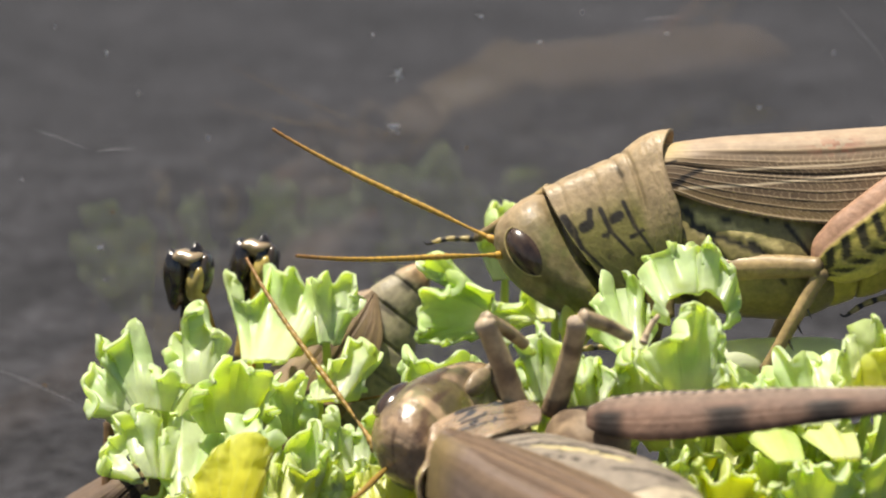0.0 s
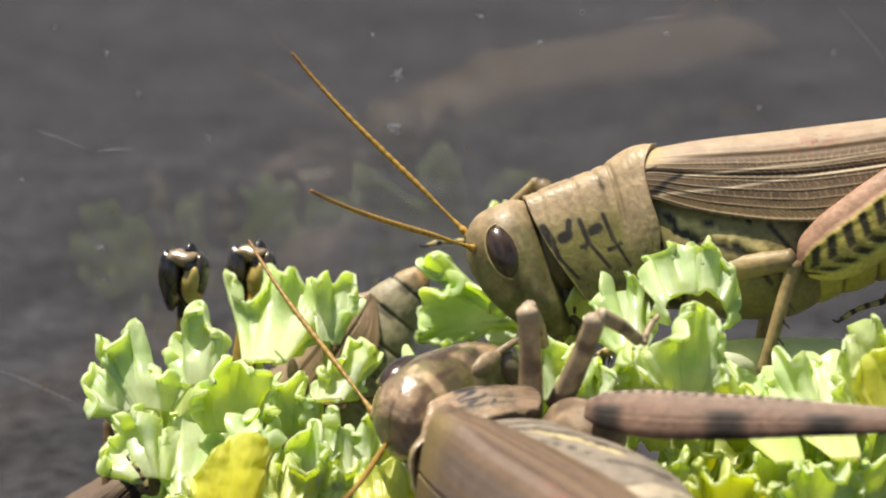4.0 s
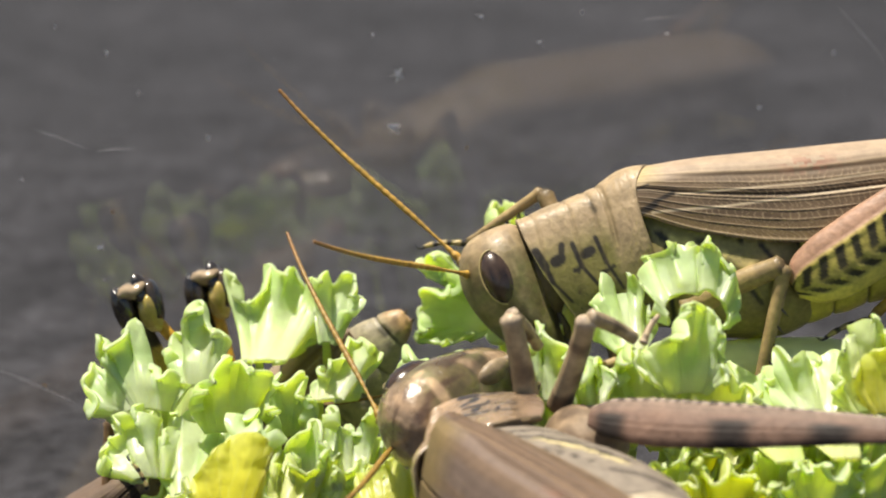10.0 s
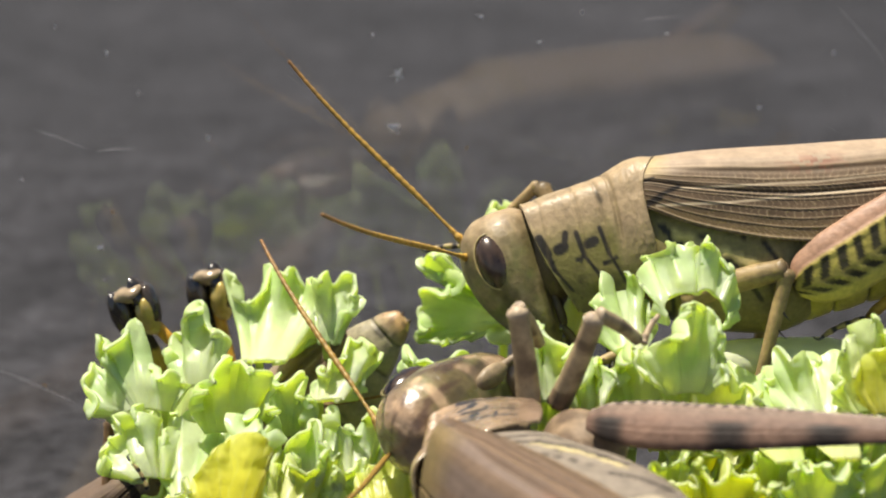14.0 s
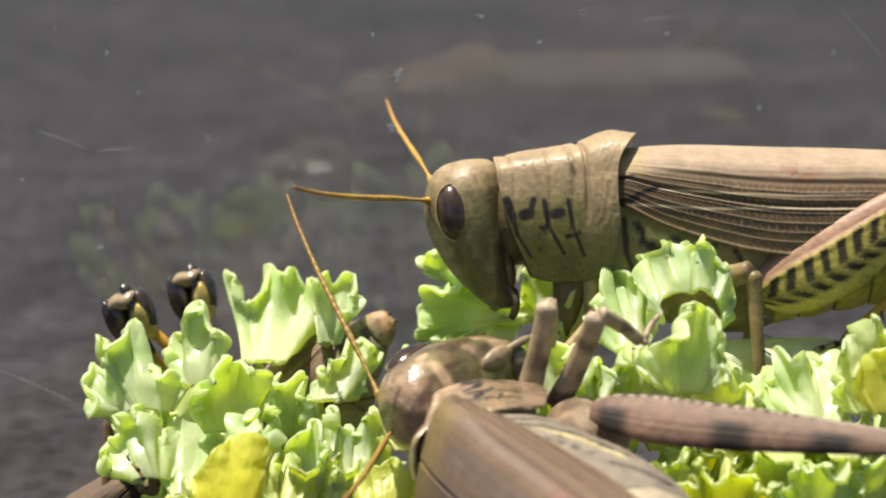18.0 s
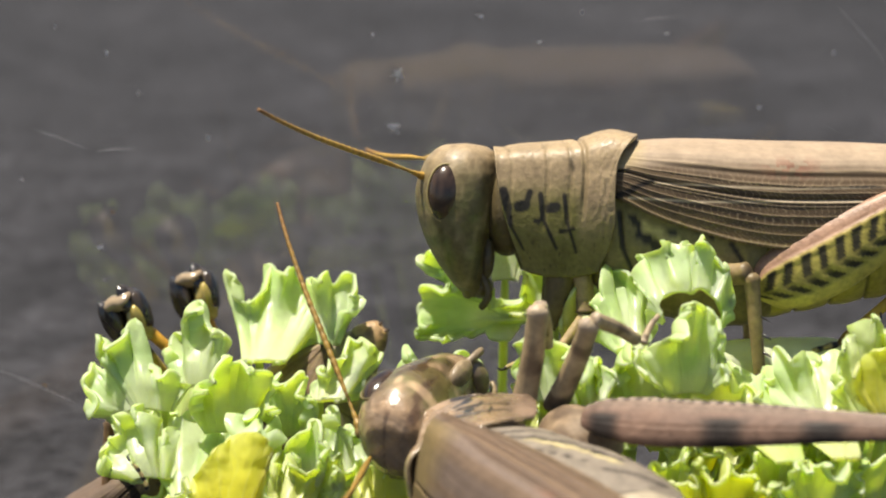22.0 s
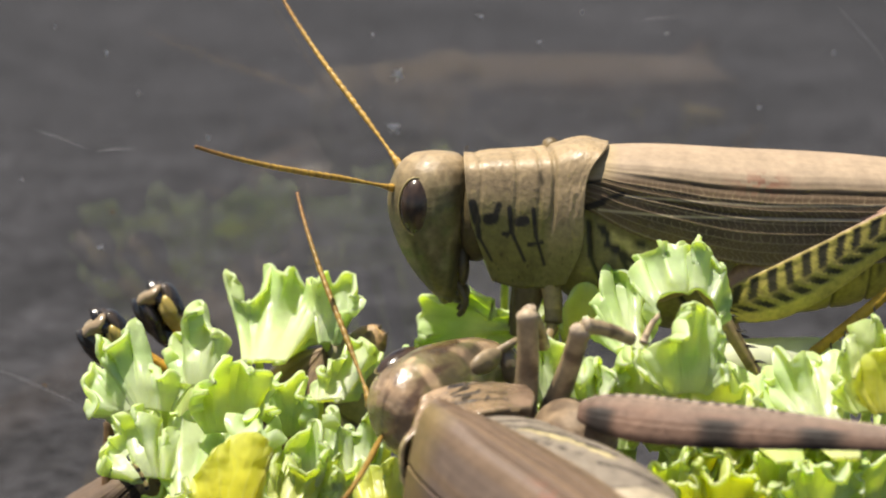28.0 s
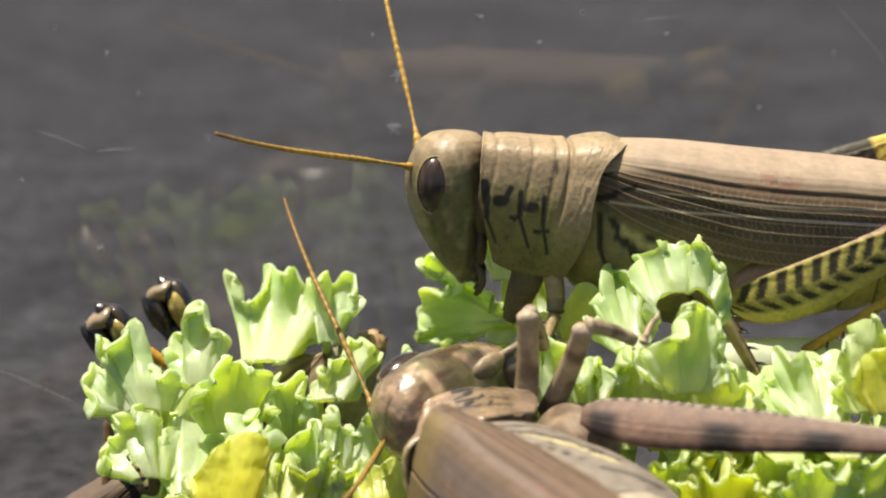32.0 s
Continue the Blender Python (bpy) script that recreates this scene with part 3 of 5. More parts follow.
    for z in (1, -1) if coxae else ():
        part("coxa", tube("coxa", [(lx(942), ly(470), z * 1.6), (lx(938), ly(520), z * 1.8), (lx(928), ly(565), z * 1.7), (lx(916), ly(602), z * 1.5)], [1.15, 1.15, 0.9, 0.5],
                          np.multiply((0.11, 0.078, 0.034), tone), 14, 0.8, steps=20), SHELL, parts["pronotum"], "dark brown hip joint of a foreleg")
    parts["antenna_far"] = part("antenna", feeler_mesh(tone), SHELL, head, "ringed golden antenna")
    parts["antenna_near"] = part("antenna", feeler_mesh(tone), SHELL, head, "ringed golden antenna with a brown tip")
    return parts


def cone_mesh(name, p, d, length, r, colour):
    p, d = np.asarray(p, float), np.asarray(d, float)
    return tube(name, [p, p + d * length * 0.6, p + d * length], [r, r * 0.6, r * 0.05], colour, 6)

# ---- ground and pane ----
def ground_mesh():
    bm = bmesh.new()
    bmesh.ops.create_grid(bm, x_segments=8, y_segments=8, size=400.0)
    me = bpy.data.meshes.new("ground")
    bm.to_mesh(me)
    return me


ground = tagged(new("ground", ground_mesh()), label="dark grey rough asphalt ground in sunlight", category="ground", kind="structure")
ground.data.materials.append(asphalt_material())

PANE_TURN = -11.0
pane_mid = at(784, 441, -28)
pane_spin = Matrix.Rotation(radians(-PANE_TURN), 4, "Z")
PANE = Matrix.Translation((pane_mid.x, pane_mid.y, 0.0)) @ pane_spin


def box_mesh(name, x0, x1, y0, y1, z0, z1, bevel=0.0):
    bm = bmesh.new()
    bmesh.ops.create_cube(bm, size=1.0)
    for v in bm.verts:
        v.co = Vector(((x0 + x1) / 2 + v.co.x * (x1 - x0), (y0 + y1) / 2 + v.co.y * (y1 - y0), (z0 + z1) / 2 + v.co.z * (z1 - z0)))
    if bevel:
        bmesh.ops.bevel(bm, geom=bm.edges[:], offset=bevel, segments=2, affect="EDGES")
    me = bpy.data.meshes.new(name)
    bm.to_mesh(me)
    return me


pane = tagged(new("window_1", box_mesh("window_1", -0.15, 0.15, 0.0, 0.0015, 0.0, 0.16, 0.0004)),
              label="clear tank wall with dust specks and fine scratches", category="glass pane", kind="structure")
pane.matrix_world = PANE
pane.data.materials.append(glass_material())
pane.visible_shadow = False
DUST = dust_material("dust", (0.75, 0.75, 0.78))
GRIT = dust_material("grit", (0.5, 0.33, 0.15))


def on_pane(x, y):
    """The place in the pane's own space that the plan's sight line through (x, y) meets."""
    e = PANE.inverted() @ eye_place
    d = (PANE.inverted() @ at(x, y)) - e
    k = -e.y / d.y
    return e + d * k


def speck(x, y, size, arms, seed, material=DUST):
    rnd = random.Random(seed)
    c = on_pane(x, y)
    bm = bmesh.new()
    for i in range(arms):
        a = rnd.uniform(0, 6.283)
        r = size * MM * rnd.uniform(0.5, 1.0)
        w = (0.06 if size < 0.7 else 0.068) * MM * rnd.uniform(0.7, 1.4)
        q = [Vector((-w, 0, -w)), Vector((r, 0, -w * 0.4)), Vector((r, 0, w * 0.4)), Vector((-w, 0, w))]
        m = Matrix.Translation((c.x, -0.00002, c.z)) @ Matrix.Rotation(a, 4, "Y")
        low = [bm.verts.new(m @ p) for p in q]
        up = [bm.verts.new(m @ (p + Vector((0, -0.00004, 0)))) for p in q]
        bm.faces.new(up)
        for k in range(4):
            bm.faces.new([low[k], low[(k + 1) % 4], up[(k + 1) % 4], up[k]])
    me = bpy.data.meshes.new("dust_speck")
    bm.to_mesh(me)
    part("dust_speck", me, material, pane)


def scratch(x0, y0, x1, y1, wide=0.03):
    wide = wide * 0.6
    a, b = on_pane(x0, y0), on_pane(x1, y1)
    me = tube("scratch", [(a.x / MM, -0.02, a.z / MM), ((a.x + b.x) / 2 / MM, -0.02, (a.z + b.z) / 2 / MM + 0.1), (b.x / MM, -0.02, b.z / MM)], [wide * 0.4, wide, wide * 0.4], (0.5, 0.5, 0.5), 5, steps=12)
    part("scratch", me, DUST, pane)


for k, (x, y, size, arms) in enumerate(((705, 130, 0.72, 10), (698, 228, 0.72, 10), (368, 243, 0.4, 5), (185, 495, 0.14, 4), (1345, 190, 0.3, 5), (98, 48, 0.25, 4), (850, 30, 0.35, 5),
                                        (178, 437, 0.4, 6), (1030, 22, 0.2, 4), (38, 318, 0.2, 4), (660, 62, 0.2, 4), (188, 95, 0.3, 4), (955, 75, 0.25, 4), (1475, 95, 0.2, 4), (1180, 60, 0.2, 4), (245, 165, 0.2, 4))):
    speck(x, y, size, arms, 40 + k)
for k, (x, y) in enumerate(((826, 262), (200, 375), (80, 682))):
    speck(x, y, 0.16, 5, 90 + k, GRIT)
for row in ((0, 655, 130, 712, 0.03), (175, 268, 235, 264, 0.02), (1490, 20, 1568, 110, 0.02), (60, 230, 150, 262, 0.015), (1120, 40, 1220, 28, 0.012)):
    scratch(*row)


# ---- lettuce ----
def leaf(x, y, w, rim, lean=-2.0, curl=1.0, amp=1.0, frill=1.0, seed=0, hue=0.0, cup=0.0, hollow=0.03, tilt=0.0, label="pale green frilly lettuce leaf"):
    """A lobed leaf that spreads from (x, y, w): rim holds the bearing and reach of its lobes and notches in turn. lean carries its edge
    nearer or farther in mm, tilt one flank against the other, curl rolls the edge towards the front, cup bows the middle, hollow opens its foot."""
    n, m = 300, 46
    frill = 1.5 * frill
    rim = np.asarray(rim, float)
    ex, ey = rim[:, 1] * np.cos(np.radians(rim[:, 0])) / 25, rim[:, 1] * np.sin(np.radians(rim[:, 0])) / 25
    run = np.concatenate([[0], np.cumsum(np.hypot(np.diff(ex), np.diff(ey)))])
    arc = np.linspace(0, run[-1], n)
    ox, oy = bend(run, ex, arc), bend(run, ey, arc)
    soft = max(3, int(0.9 / (run[-1] / n)) | 1)
    ox, oy = (np.convolve(np.pad(c, soft // 2, "edge"), np.ones(soft) / soft, "valid") for c in (ox, oy))
    # scalloped frill of uneven pitch along the edge
    wild = value_noise(arc * 0.45, 0 * arc, seed + 2)
    phase = 2 * np.pi * (arc / 1.8 + 0.55 * value_noise(arc * 0.5, 0 * arc, seed + 1)) + seed
    big = 2 * np.pi * (arc / 4.4 + 0.5 * value_noise(arc * 0.25, 0 * arc, seed + 4)) + seed * 2
    tx, ty = np.gradient(ox), np.gradient(oy)
    long = np.hypot(tx, ty) + 1e-9
    tx, ty = tx / long, ty / long
    ends = np.clip(np.minimum(arc, arc[-1] - arc) / 1.5, 0, 1)
    push = frill * ends * (0.46 + 0.2 * wild) * (np.abs(np.sin(phase / 2)) ** 0.7 - 0.5) * 1.6
    slip = frill * ends * (0.36 * np.sin(phase) + 0.45 * np.sin(big * 2 + 0.6))
    nx, ny = ty, -tx
    flip = np.where(nx * ox + ny * oy < 0, -1, 1)
    nx, ny = nx * flip, ny * flip
    kx, ky = ox + nx * push + tx * slip, oy + ny * push + ty * slip
    wide = 25
    box = np.ones(wide) / wide
    sx = np.convolve(np.pad(ox, wide // 2, "edge"), box, "valid")
    sy = np.convolve(np.pad(oy, wide // 2, "edge"), box, "valid")
    rho = (hollow + (1 - hollow) * (1 - (1 - np.linspace(0, 1, m)) ** 1.5))[None, :]
    mixr = rho ** 2.2
    gx = (0.38 + 0.62 * rho) * (sx[:, None] * (1 - mixr) + kx[:, None] * mixr)
    gy = rho * (sy[:, None] * (1 - mixr) + ky[:, None] * mixr)
    size = np.hypot(ox, oy)[:, None]
    edge = (1 - rho) * size
    e1, e2 = np.exp(-(edge / 2.1) ** 1.5), np.exp(-(edge / 1.1) ** 1.5)
    f = np.linspace(0, 1, n)[:, None]

    def wave(scale, k):
        c, s = math.cos(seed + k), math.sin(seed + k)
        return value_noise((gx * c + gy * s) * scale, (gy * c - gx * s) * scale, seed + k)
    ww = lean * rho ** 1.3 + cup * np.sin(np.pi * rho ** 0.8) + tilt * (f - 0.5) * rho
    ww = ww + amp * rho * (1.3 * wave(0.28, 20) + 0.8 * wave(0.55, 21))
    ww = ww + frill * ends[:, None] * (e1 * 1.35 * np.sin(big[:, None] + 0.55 * math.sin(seed * 2.3) * edge + 0.8 * wave(0.5, 41)) + e2 * (0.6 + 0.35 * wild)[:, None] * np.cos(phase)[:, None])
    ww = ww + 0.14 * wave(1.2, 25) * rho + 0.05 * wave(2.6, 26) * rho
    # the edge rolls over, mostly forwards
    s = np.clip(1.25 - edge, 0, 1.25)
    th = (curl * np.clip(0.7 + 1.1 * value_noise(arc * 0.4, 0 * arc, seed + 35), -0.7, 1.5)[:, None]) * s * 1.7 + 1e-6
    back = s * (np.sin(th) / th - 1)
    gx, gy = gx + back * nx[:, None], gy + back * ny[:, None]
    ww = ww + s * (1 - np.cos(th)) / th
    fan = (f * 9 + 0.35 * value_noise(rho * 4, f * 6, seed)) % 1 - 0.5
    vein = np.exp(-(fan / 0.05) ** 2) * np.clip(1.1 - rho, 0, 1)
    ww = ww + 0.03 * vein
    k = (REACH - (w + ww)) / REACH
    p = np.stack([gx * k, gy * k, ww], -1)
    green, pale, glow = np.array((0.74, 0.85, 0.66)), np.array((0.84, 0.90, 0.72)), np.array((0.93, 0.89, 0.10))
    col = mixed(pale, green, np.clip(rho * 1.7 - 0.2, 0, 1) + 0 * f)
    # patches of uneven green, which also paint in the blades' sun and shade
    col = mixed(col, (0.60, 0.77, 0.36), np.clip(wave(0.35, 33) * 1.6, 0, 0.7))
    col = mixed(col, (0.82, 0.89, 0.64), np.clip(wave(0.45, 34) * 1.5, 0, 0.5))
    col = mixed(col, glow, np.clip(hue, 0, 1) * np.clip(1.15 - 0.35 * rho, 0, 1) + 0 * f)
    col = mixed(col, (0.82, 0.88, 0.60), vein * 0.2)
    # pale edge colour, mostly standing in for light scattered in the thick rim
    col = mixed(col, (0.82, 0.92, 0.74), np.exp(-edge / 0.30) * (0.85 - 0.5 * min(hue, 1)))
    root = tagged(new("lettuce_leaf"), label=label, category="lettuce leaf", group="lettuce leaves")
    root.matrix_world = stand(x, y, w)
    blade = part("blade", sheet("blade", p, col), LEAF, root)
    sol = blade.modifiers.new("thickness", "SOLIDIFY")
    sol.thickness, sol.offset = 0.00030, 0
    mid = radians(float(np.mean(rim[:, 0])))
    foot = root.matrix_world.inverted() @ Vector((at(x, y, w).x * 0.97, at(x, y, w).y * 0.95 + 0.010, 0.0003)) / MM
    tip = np.array((math.cos(mid), math.sin(mid), 0)) * float(np.mean(rim[:, 1])) / 25 * 0.10
    tip[2] = lean * 0.1 - 1.6
    rib = tube("rib", [tuple(foot), tuple(np.array(foot) * 0.45 + (0, 0, -1.6)), (0, 0, -1.9), tuple(tip)], [0.45, 0.4, 0.3, 0.06], (0.58, 0.68, 0.26), 12, 0.7, steps=24)
    part("rib", rib, RIB, root, "pale fleshy midrib")
    return root


def frond(x, y, w, r, seed, hue=0.0, a0=150, a1=35, **more):
    """A plain leaf deep in the heap: lobes of uneven reach between two bearings."""
    rnd = random.Random(seed)
    count = max(7, int(abs(a0 - a1) * r / 57.3 / 22))
    rim = [(a0 + (a1 - a0) * k / (count - 1), r * (0.80 + 0.24 * (k % 2)) * rnd.uniform(0.9, 1.1)) for k in range(count)]
    return leaf(x, y, w, rim, seed=seed, hue=hue, **more)


YELLOWED = "yellowish lettuce leaf lit through by the sun"
# the head of leaves whose rims stand free against the asphalt
leaf(455, 645, -4, ((124, 30), (119, 84), (117, 120), (112, 135), (116, 160), (109, 172), (107, 140), (104, 113), (96, 128), (91, 150), (86, 170), (80, 160), (76, 172), (68, 158), (58, 160), (50, 172), (41, 160), (33, 125), (23, 95), (5, 60)),
     lean=-7.0, cup=-2.0, curl=0.7, amp=0.6, frill=0.6, seed=1)
leaf(575, 612, -7, ((112, 60), (101, 80), (96, 132), (90, 142), (85, 122), (76, 138), (69, 128), (60, 122), (55, 100), (66, 82), (40, 60)), lean=-2.0, amp=0.6, frill=0.6, seed=2)
leaf(345, 690, -1, ((150, 60), (131, 95), (124, 88), (116, 106), (106, 112), (101, 135), (99, 158), (92, 168), (84, 156), (82, 132), (75, 122), (66, 130), (58, 112), (45, 80), (20, 60)), lean=-2.5, curl=1.2, amp=0.7, frill=0.55, seed=3)
leaf(285, 730, 0, ((205, 80), (193, 108), (183, 132), (179, 150), (172, 136), (166, 148), (157, 156), (148, 148), (143, 122), (137, 112), (138, 150), (133, 176), (127, 160), (119, 150), (113, 168), (108, 150), (105, 118), (92, 88), (70, 80), (40, 70)),
     lean=-1.5, curl=1.1, amp=0.8, frill=0.6, seed=4)
leaf(292, 850, 4, ((190, 70), (178, 104), (171, 136), (163, 132), (156, 140), (146, 118), (138, 122), (130, 140), (118, 138), (112, 124), (104, 84), (80, 70), (50, 60)), lean=-2.5, curl=1.0, frill=0.7, seed=5)
leaf(345, 880, 5, ((165, 80), (143, 122), (132, 112), (122, 124), (108, 132), (94, 122), (84, 132), (72, 118), (58, 112), (46, 100), (25, 80)), lean=-7.0, curl=0.6, amp=0.7, frill=0.7, seed=6)
leaf(390, 770, 1, ((140, 80), (118, 110), (104, 116), (94, 128), (85, 142), (76, 136), (69, 146), (60, 138), (52, 146), (45, 128), (36, 104), (28, 116), (15, 70)), lean=0.8, curl=1.2, amp=0.8, frill=0.6, seed=7, hue=0.12)
leaf(400, 935, 10, ((150, 70), (135, 95), (116, 112), (103, 132), (91, 150), (80, 165), (73, 172), (66, 165), (61, 155), (55, 110), (40, 80)), lean=-1.5, curl=0.3, amp=0.2, frill=0.12, seed=8, hue=1.0, label=YELLOWED)
leaf(520, 775, -2, ((150, 60), (125, 90), (113, 112), (104, 124), (95, 114), (88, 122), (78, 96), (71, 84), (66, 100), (58, 92), (50, 72), (25, 50)), lean=0.2, curl=1.2, amp=0.8, frill=0.6, seed=9)
leaf(443, 810, 3, ((140, 50), (112, 78), (98, 95), (90, 80), (78, 92), (66, 76), (54, 86), (40, 62), (20, 45)), lean=0.0, curl=1.3, frill=0.9, seed=10)
leaf(562, 712, -3, ((150, 30), (110, 40), (80, 55), (66, 85), (60, 125), (56, 142), (48, 150), (42, 152), (38, 132), (32, 125), (22, 92), (10, 84), (-4, 70)), lean=-3.0, cup=-0.8, curl=0.9, amp=0.5, frill=0.6, seed=11)
leaf(545, 862, 5, ((150, 45), (126, 74), (114, 98), (103, 108), (93, 104), (84, 112), (74, 92), (64, 76), (40, 50)), lean=-0.5, curl=1.3, amp=0.8, frill=0.5, seed=12)
leaf(622, 868, 4, ((140, 50), (117, 98), (111, 126), (107, 146), (100, 138), (96, 116), (90, 112), (82, 128), (77, 142), (70, 118), (62, 92), (42, 66), (15, 50)), lean=-3.0, cup=-0.6, curl=0.9, amp=0.6, frill=0.6, seed=13)
leaf(505, 930, 8, ((150, 70), (128, 100), (112, 96), (96, 125), (80, 108), (62, 112), (45, 90)), lean=-5.0, curl=0.6, seed=14, hue=0.35, label=YELLOWED)
leaf(597, 868, 7, ((140, 20), (115, 40), (100, 50), (80, 52), (62, 42), (40, 20)), lean=-0.5, curl=1.6, amp=0.3, frill=0.6, seed=15)
leaf(690, 940, 7, ((150, 70), (125, 105), (105, 112), (88, 116), (68, 105), (45, 80)), lean=-3.0, curl=0.3, amp=0.5, frill=0.3, seed=16, hue=0.7, label=YELLOWED)
# under the feeding head and beside it
eaten = leaf(985, 565, -9, ((92, 60), (100, 82), (112, 92), (122, 104), (132, 92), (146, 78), (162, 110), (164, 142), (157, 165), (156, 190), (153, 212), (150, 240), (152, 262), (156, 252), (159, 262), (161, 246), (158, 215), (160, 200), (164, 222), (167, 240), (172, 236), (175, 246), (179, 240), (182, 258), (185, 250), (188, 258), (190, 240), (191, 200), (191, 170), (190, 110), (188, 60)),
             lean=-1.0, cup=-1.2, curl=0.8, amp=0.4, frill=0.5, seed=17)
leaf(1005, 610, -3, ((120, 30), (100, 60), (78, 112), (70, 118), (58, 104), (44, 102), (30, 60)), lean=0.8, curl=0.1, amp=0.3, frill=0.1, seed=18, hue=0.6, label=YELLOWED)
hooded = leaf(1215, 578, 6, ((172, 62), (152, 76), (136, 104), (122, 134), (112, 140), (103, 148), (95, 142), (89, 148), (84, 130), (81, 156), (76, 168), (70, 160), (66, 148), (58, 146), (50, 130), (42, 128), (34, 116), (26, 112), (18, 104), (10, 96), (-4, 78)),
              lean=-2.5, cup=1.2, curl=0.9, amp=0.7, frill=0.6, seed=19, hollow=0.42)
leaf(1220, 700, 9, ((160, 90), (144, 124), (132, 108), (121, 118), (109, 132), (101, 150), (94, 172), (86, 170), (77, 158), (68, 138), (60, 126), (45, 90), (20, 70)), lean=0.4, curl=1.0, amp=0.8, frill=0.4, seed=20)
leaf(1125, 625, 4, ((165, 75), (146, 100), (136, 92), (124, 112), (116, 128), (109, 142), (101, 138), (95, 146), (86, 118), (76, 108), (64, 78), (35, 60)), lean=-5.0, cup=-0.8, curl=0.7, amp=0.5, frill=0.7, seed=21)
leaf(1045, 725, 7, ((155, 70), (132, 98), (120, 90), (106, 108), (96, 92), (84, 104), (72, 90), (60, 98), (40, 70)), lean=-2.5, curl=1.5, amp=1.2, frill=1.2, seed=22)
leaf(1130, 730, 6, ((155, 80), (134, 112), (118, 106), (102, 130), (88, 118), (74, 130), (60, 112), (40, 80)), lean=-0.5, curl=1.2, amp=1.2, frill=0.8, seed=23, hue=0.1)
leaf(965, 715, 3, ((150, 60), (124, 98), (110, 112), (98, 128), (86, 112), (72, 124), (58, 92), (35, 60)), lean=-1.0, curl=1.1, amp=0.8, frill=0.8, seed=24)
leaf(795, 730, -1, ((160, 80), (143, 118), (134, 128), (126, 142), (116, 118), (104, 104), (92, 98), (78, 108), (62, 106), (48, 90), (25, 70)), lean=-1.5, curl=1.0, amp=0.7, frill=0.6, seed=25)
leaf(1265, 775, 7, ((150, 110), (132, 120), (114, 138), (98, 120), (82, 134), (66, 118), (48, 122), (30, 90)), lean=0.5, curl=0.9, amp=1.0, frill=0.6, seed=26, hue=0.35)
leaf(1545, 735, 10, ((165, 70), (142, 90), (128, 102), (118, 128), (108, 140), (98, 156), (91, 172), (84, 162), (76, 138), (66, 142), (50, 120), (25, 90)), lean=-0.5, curl=0.8, amp=0.7, frill=0.5, seed=27, hue=0.15)
leaf(1580, 735, 11.5, ((160, 70), (140, 95), (122, 112), (104, 120), (86, 118), (66, 105), (40, 80)), lean=-0.2, curl=0.2, amp=0.4, frill=0.15, seed=28, hue=0.85, label=YELLOWED)
leaf(1455, 760, 9, ((165, 80), (140, 98), (127, 118), (115, 138), (104, 128), (95, 112), (84, 118), (74, 130), (62, 120), (45, 90), (20, 70)), lean=-4.5, curl=0.6, amp=0.7, frill=0.8, seed=29)
leaf(1350, 745, 8, ((165, 100), (140, 102), (126, 112), (112, 92), (96, 76), (76, 72), (58, 84), (42, 78), (20, 80)), lean=-6.0, curl=0.5, amp=0.5, frill=0.6, seed=30)
leaf(895, 500, -15, ((125, 90), (112, 120), (104, 134), (97, 150), (90, 138), (82, 148), (72, 120), (55, 90)), lean=-1.0, amp=0.6, frill=0.8, seed=31)
# the leaves low in front, shaded by the thigh above and two added leaves
for k, (x, y, w, r) in enumerate(((1180, 900, 9, 100), (1270, 925, 12, 120), (1370, 910, 8, 115), (1450, 930, 13, 125), (1545, 905, 9, 115), (1330, 870, 4, 90), (1480, 870, 3, 90), (1230, 850, 4, 80), (1600, 880, 5, 95))):
    # right of 1430 the yellow is left out to paint deep shade
    frond(x, y, w, r, 50 + k, 0.0 if x > 1430 else (0.1, 0.5, 0.2, 0.6)[k % 4], lean=1.6, curl=0.7, amp=0.7, frill=0.4)
# mostly unseen leaves laid flat behind the thigh, added to shade those below
for k, (x, y, w) in enumerate(((1500, 815, 15), (1400, 822, 14))):
    frond(x, y, w, 85, 140 + k, 0.2, lean=-13.0, curl=0.5, amp=0.6, frill=0.2)
# the heap behind and below
for k, (x, y, w, r) in enumerate(((1090, 800, 2, 100), (1180, 800, 1, 95), (1020, 785, 0, 95), (930, 765, -4, 90), (850, 765, -5, 85), (1260, 840, 0, 95), (1400, 850, 0, 100), (1500, 820, 0, 95), (1570, 830, 3, 95), (1330, 800, 2, 90), (1420, 800, 3, 80),
                                    (345, 850, -3, 95), (255, 800, -4, 85), (460, 850, -2, 95), (555, 850, -5, 85), (650, 870, -4, 90), (420, 740, -6, 75), (730, 800, -3, 95), (300, 770, -5, 90))):
    frond(x, y, w, r, 80 + k, (0.1, 0.35, 0.2, 0.5)[k % 4], lean=-1.0, curl=0.6, amp=0.7, frill=0.25)
for k in range(17):
    x = 330 + k * 52 if k < 7 else 1110 + (k - 7) * 52
    y, w, r = 960 + (k * 37) % 30, 3 + (k * 29) % 6, 120 + (k * 53) % 45
    # no yellow past 1430 here either: the shade is put into the green
    frond(x, y, w, r, 110 + k, 0.0 if x > 1430 else (0.1, 0.45, 0.0, 0.6, 0.25)[k % 5], lean=-1.0, curl=0.6, amp=0.7, frill=0.25)


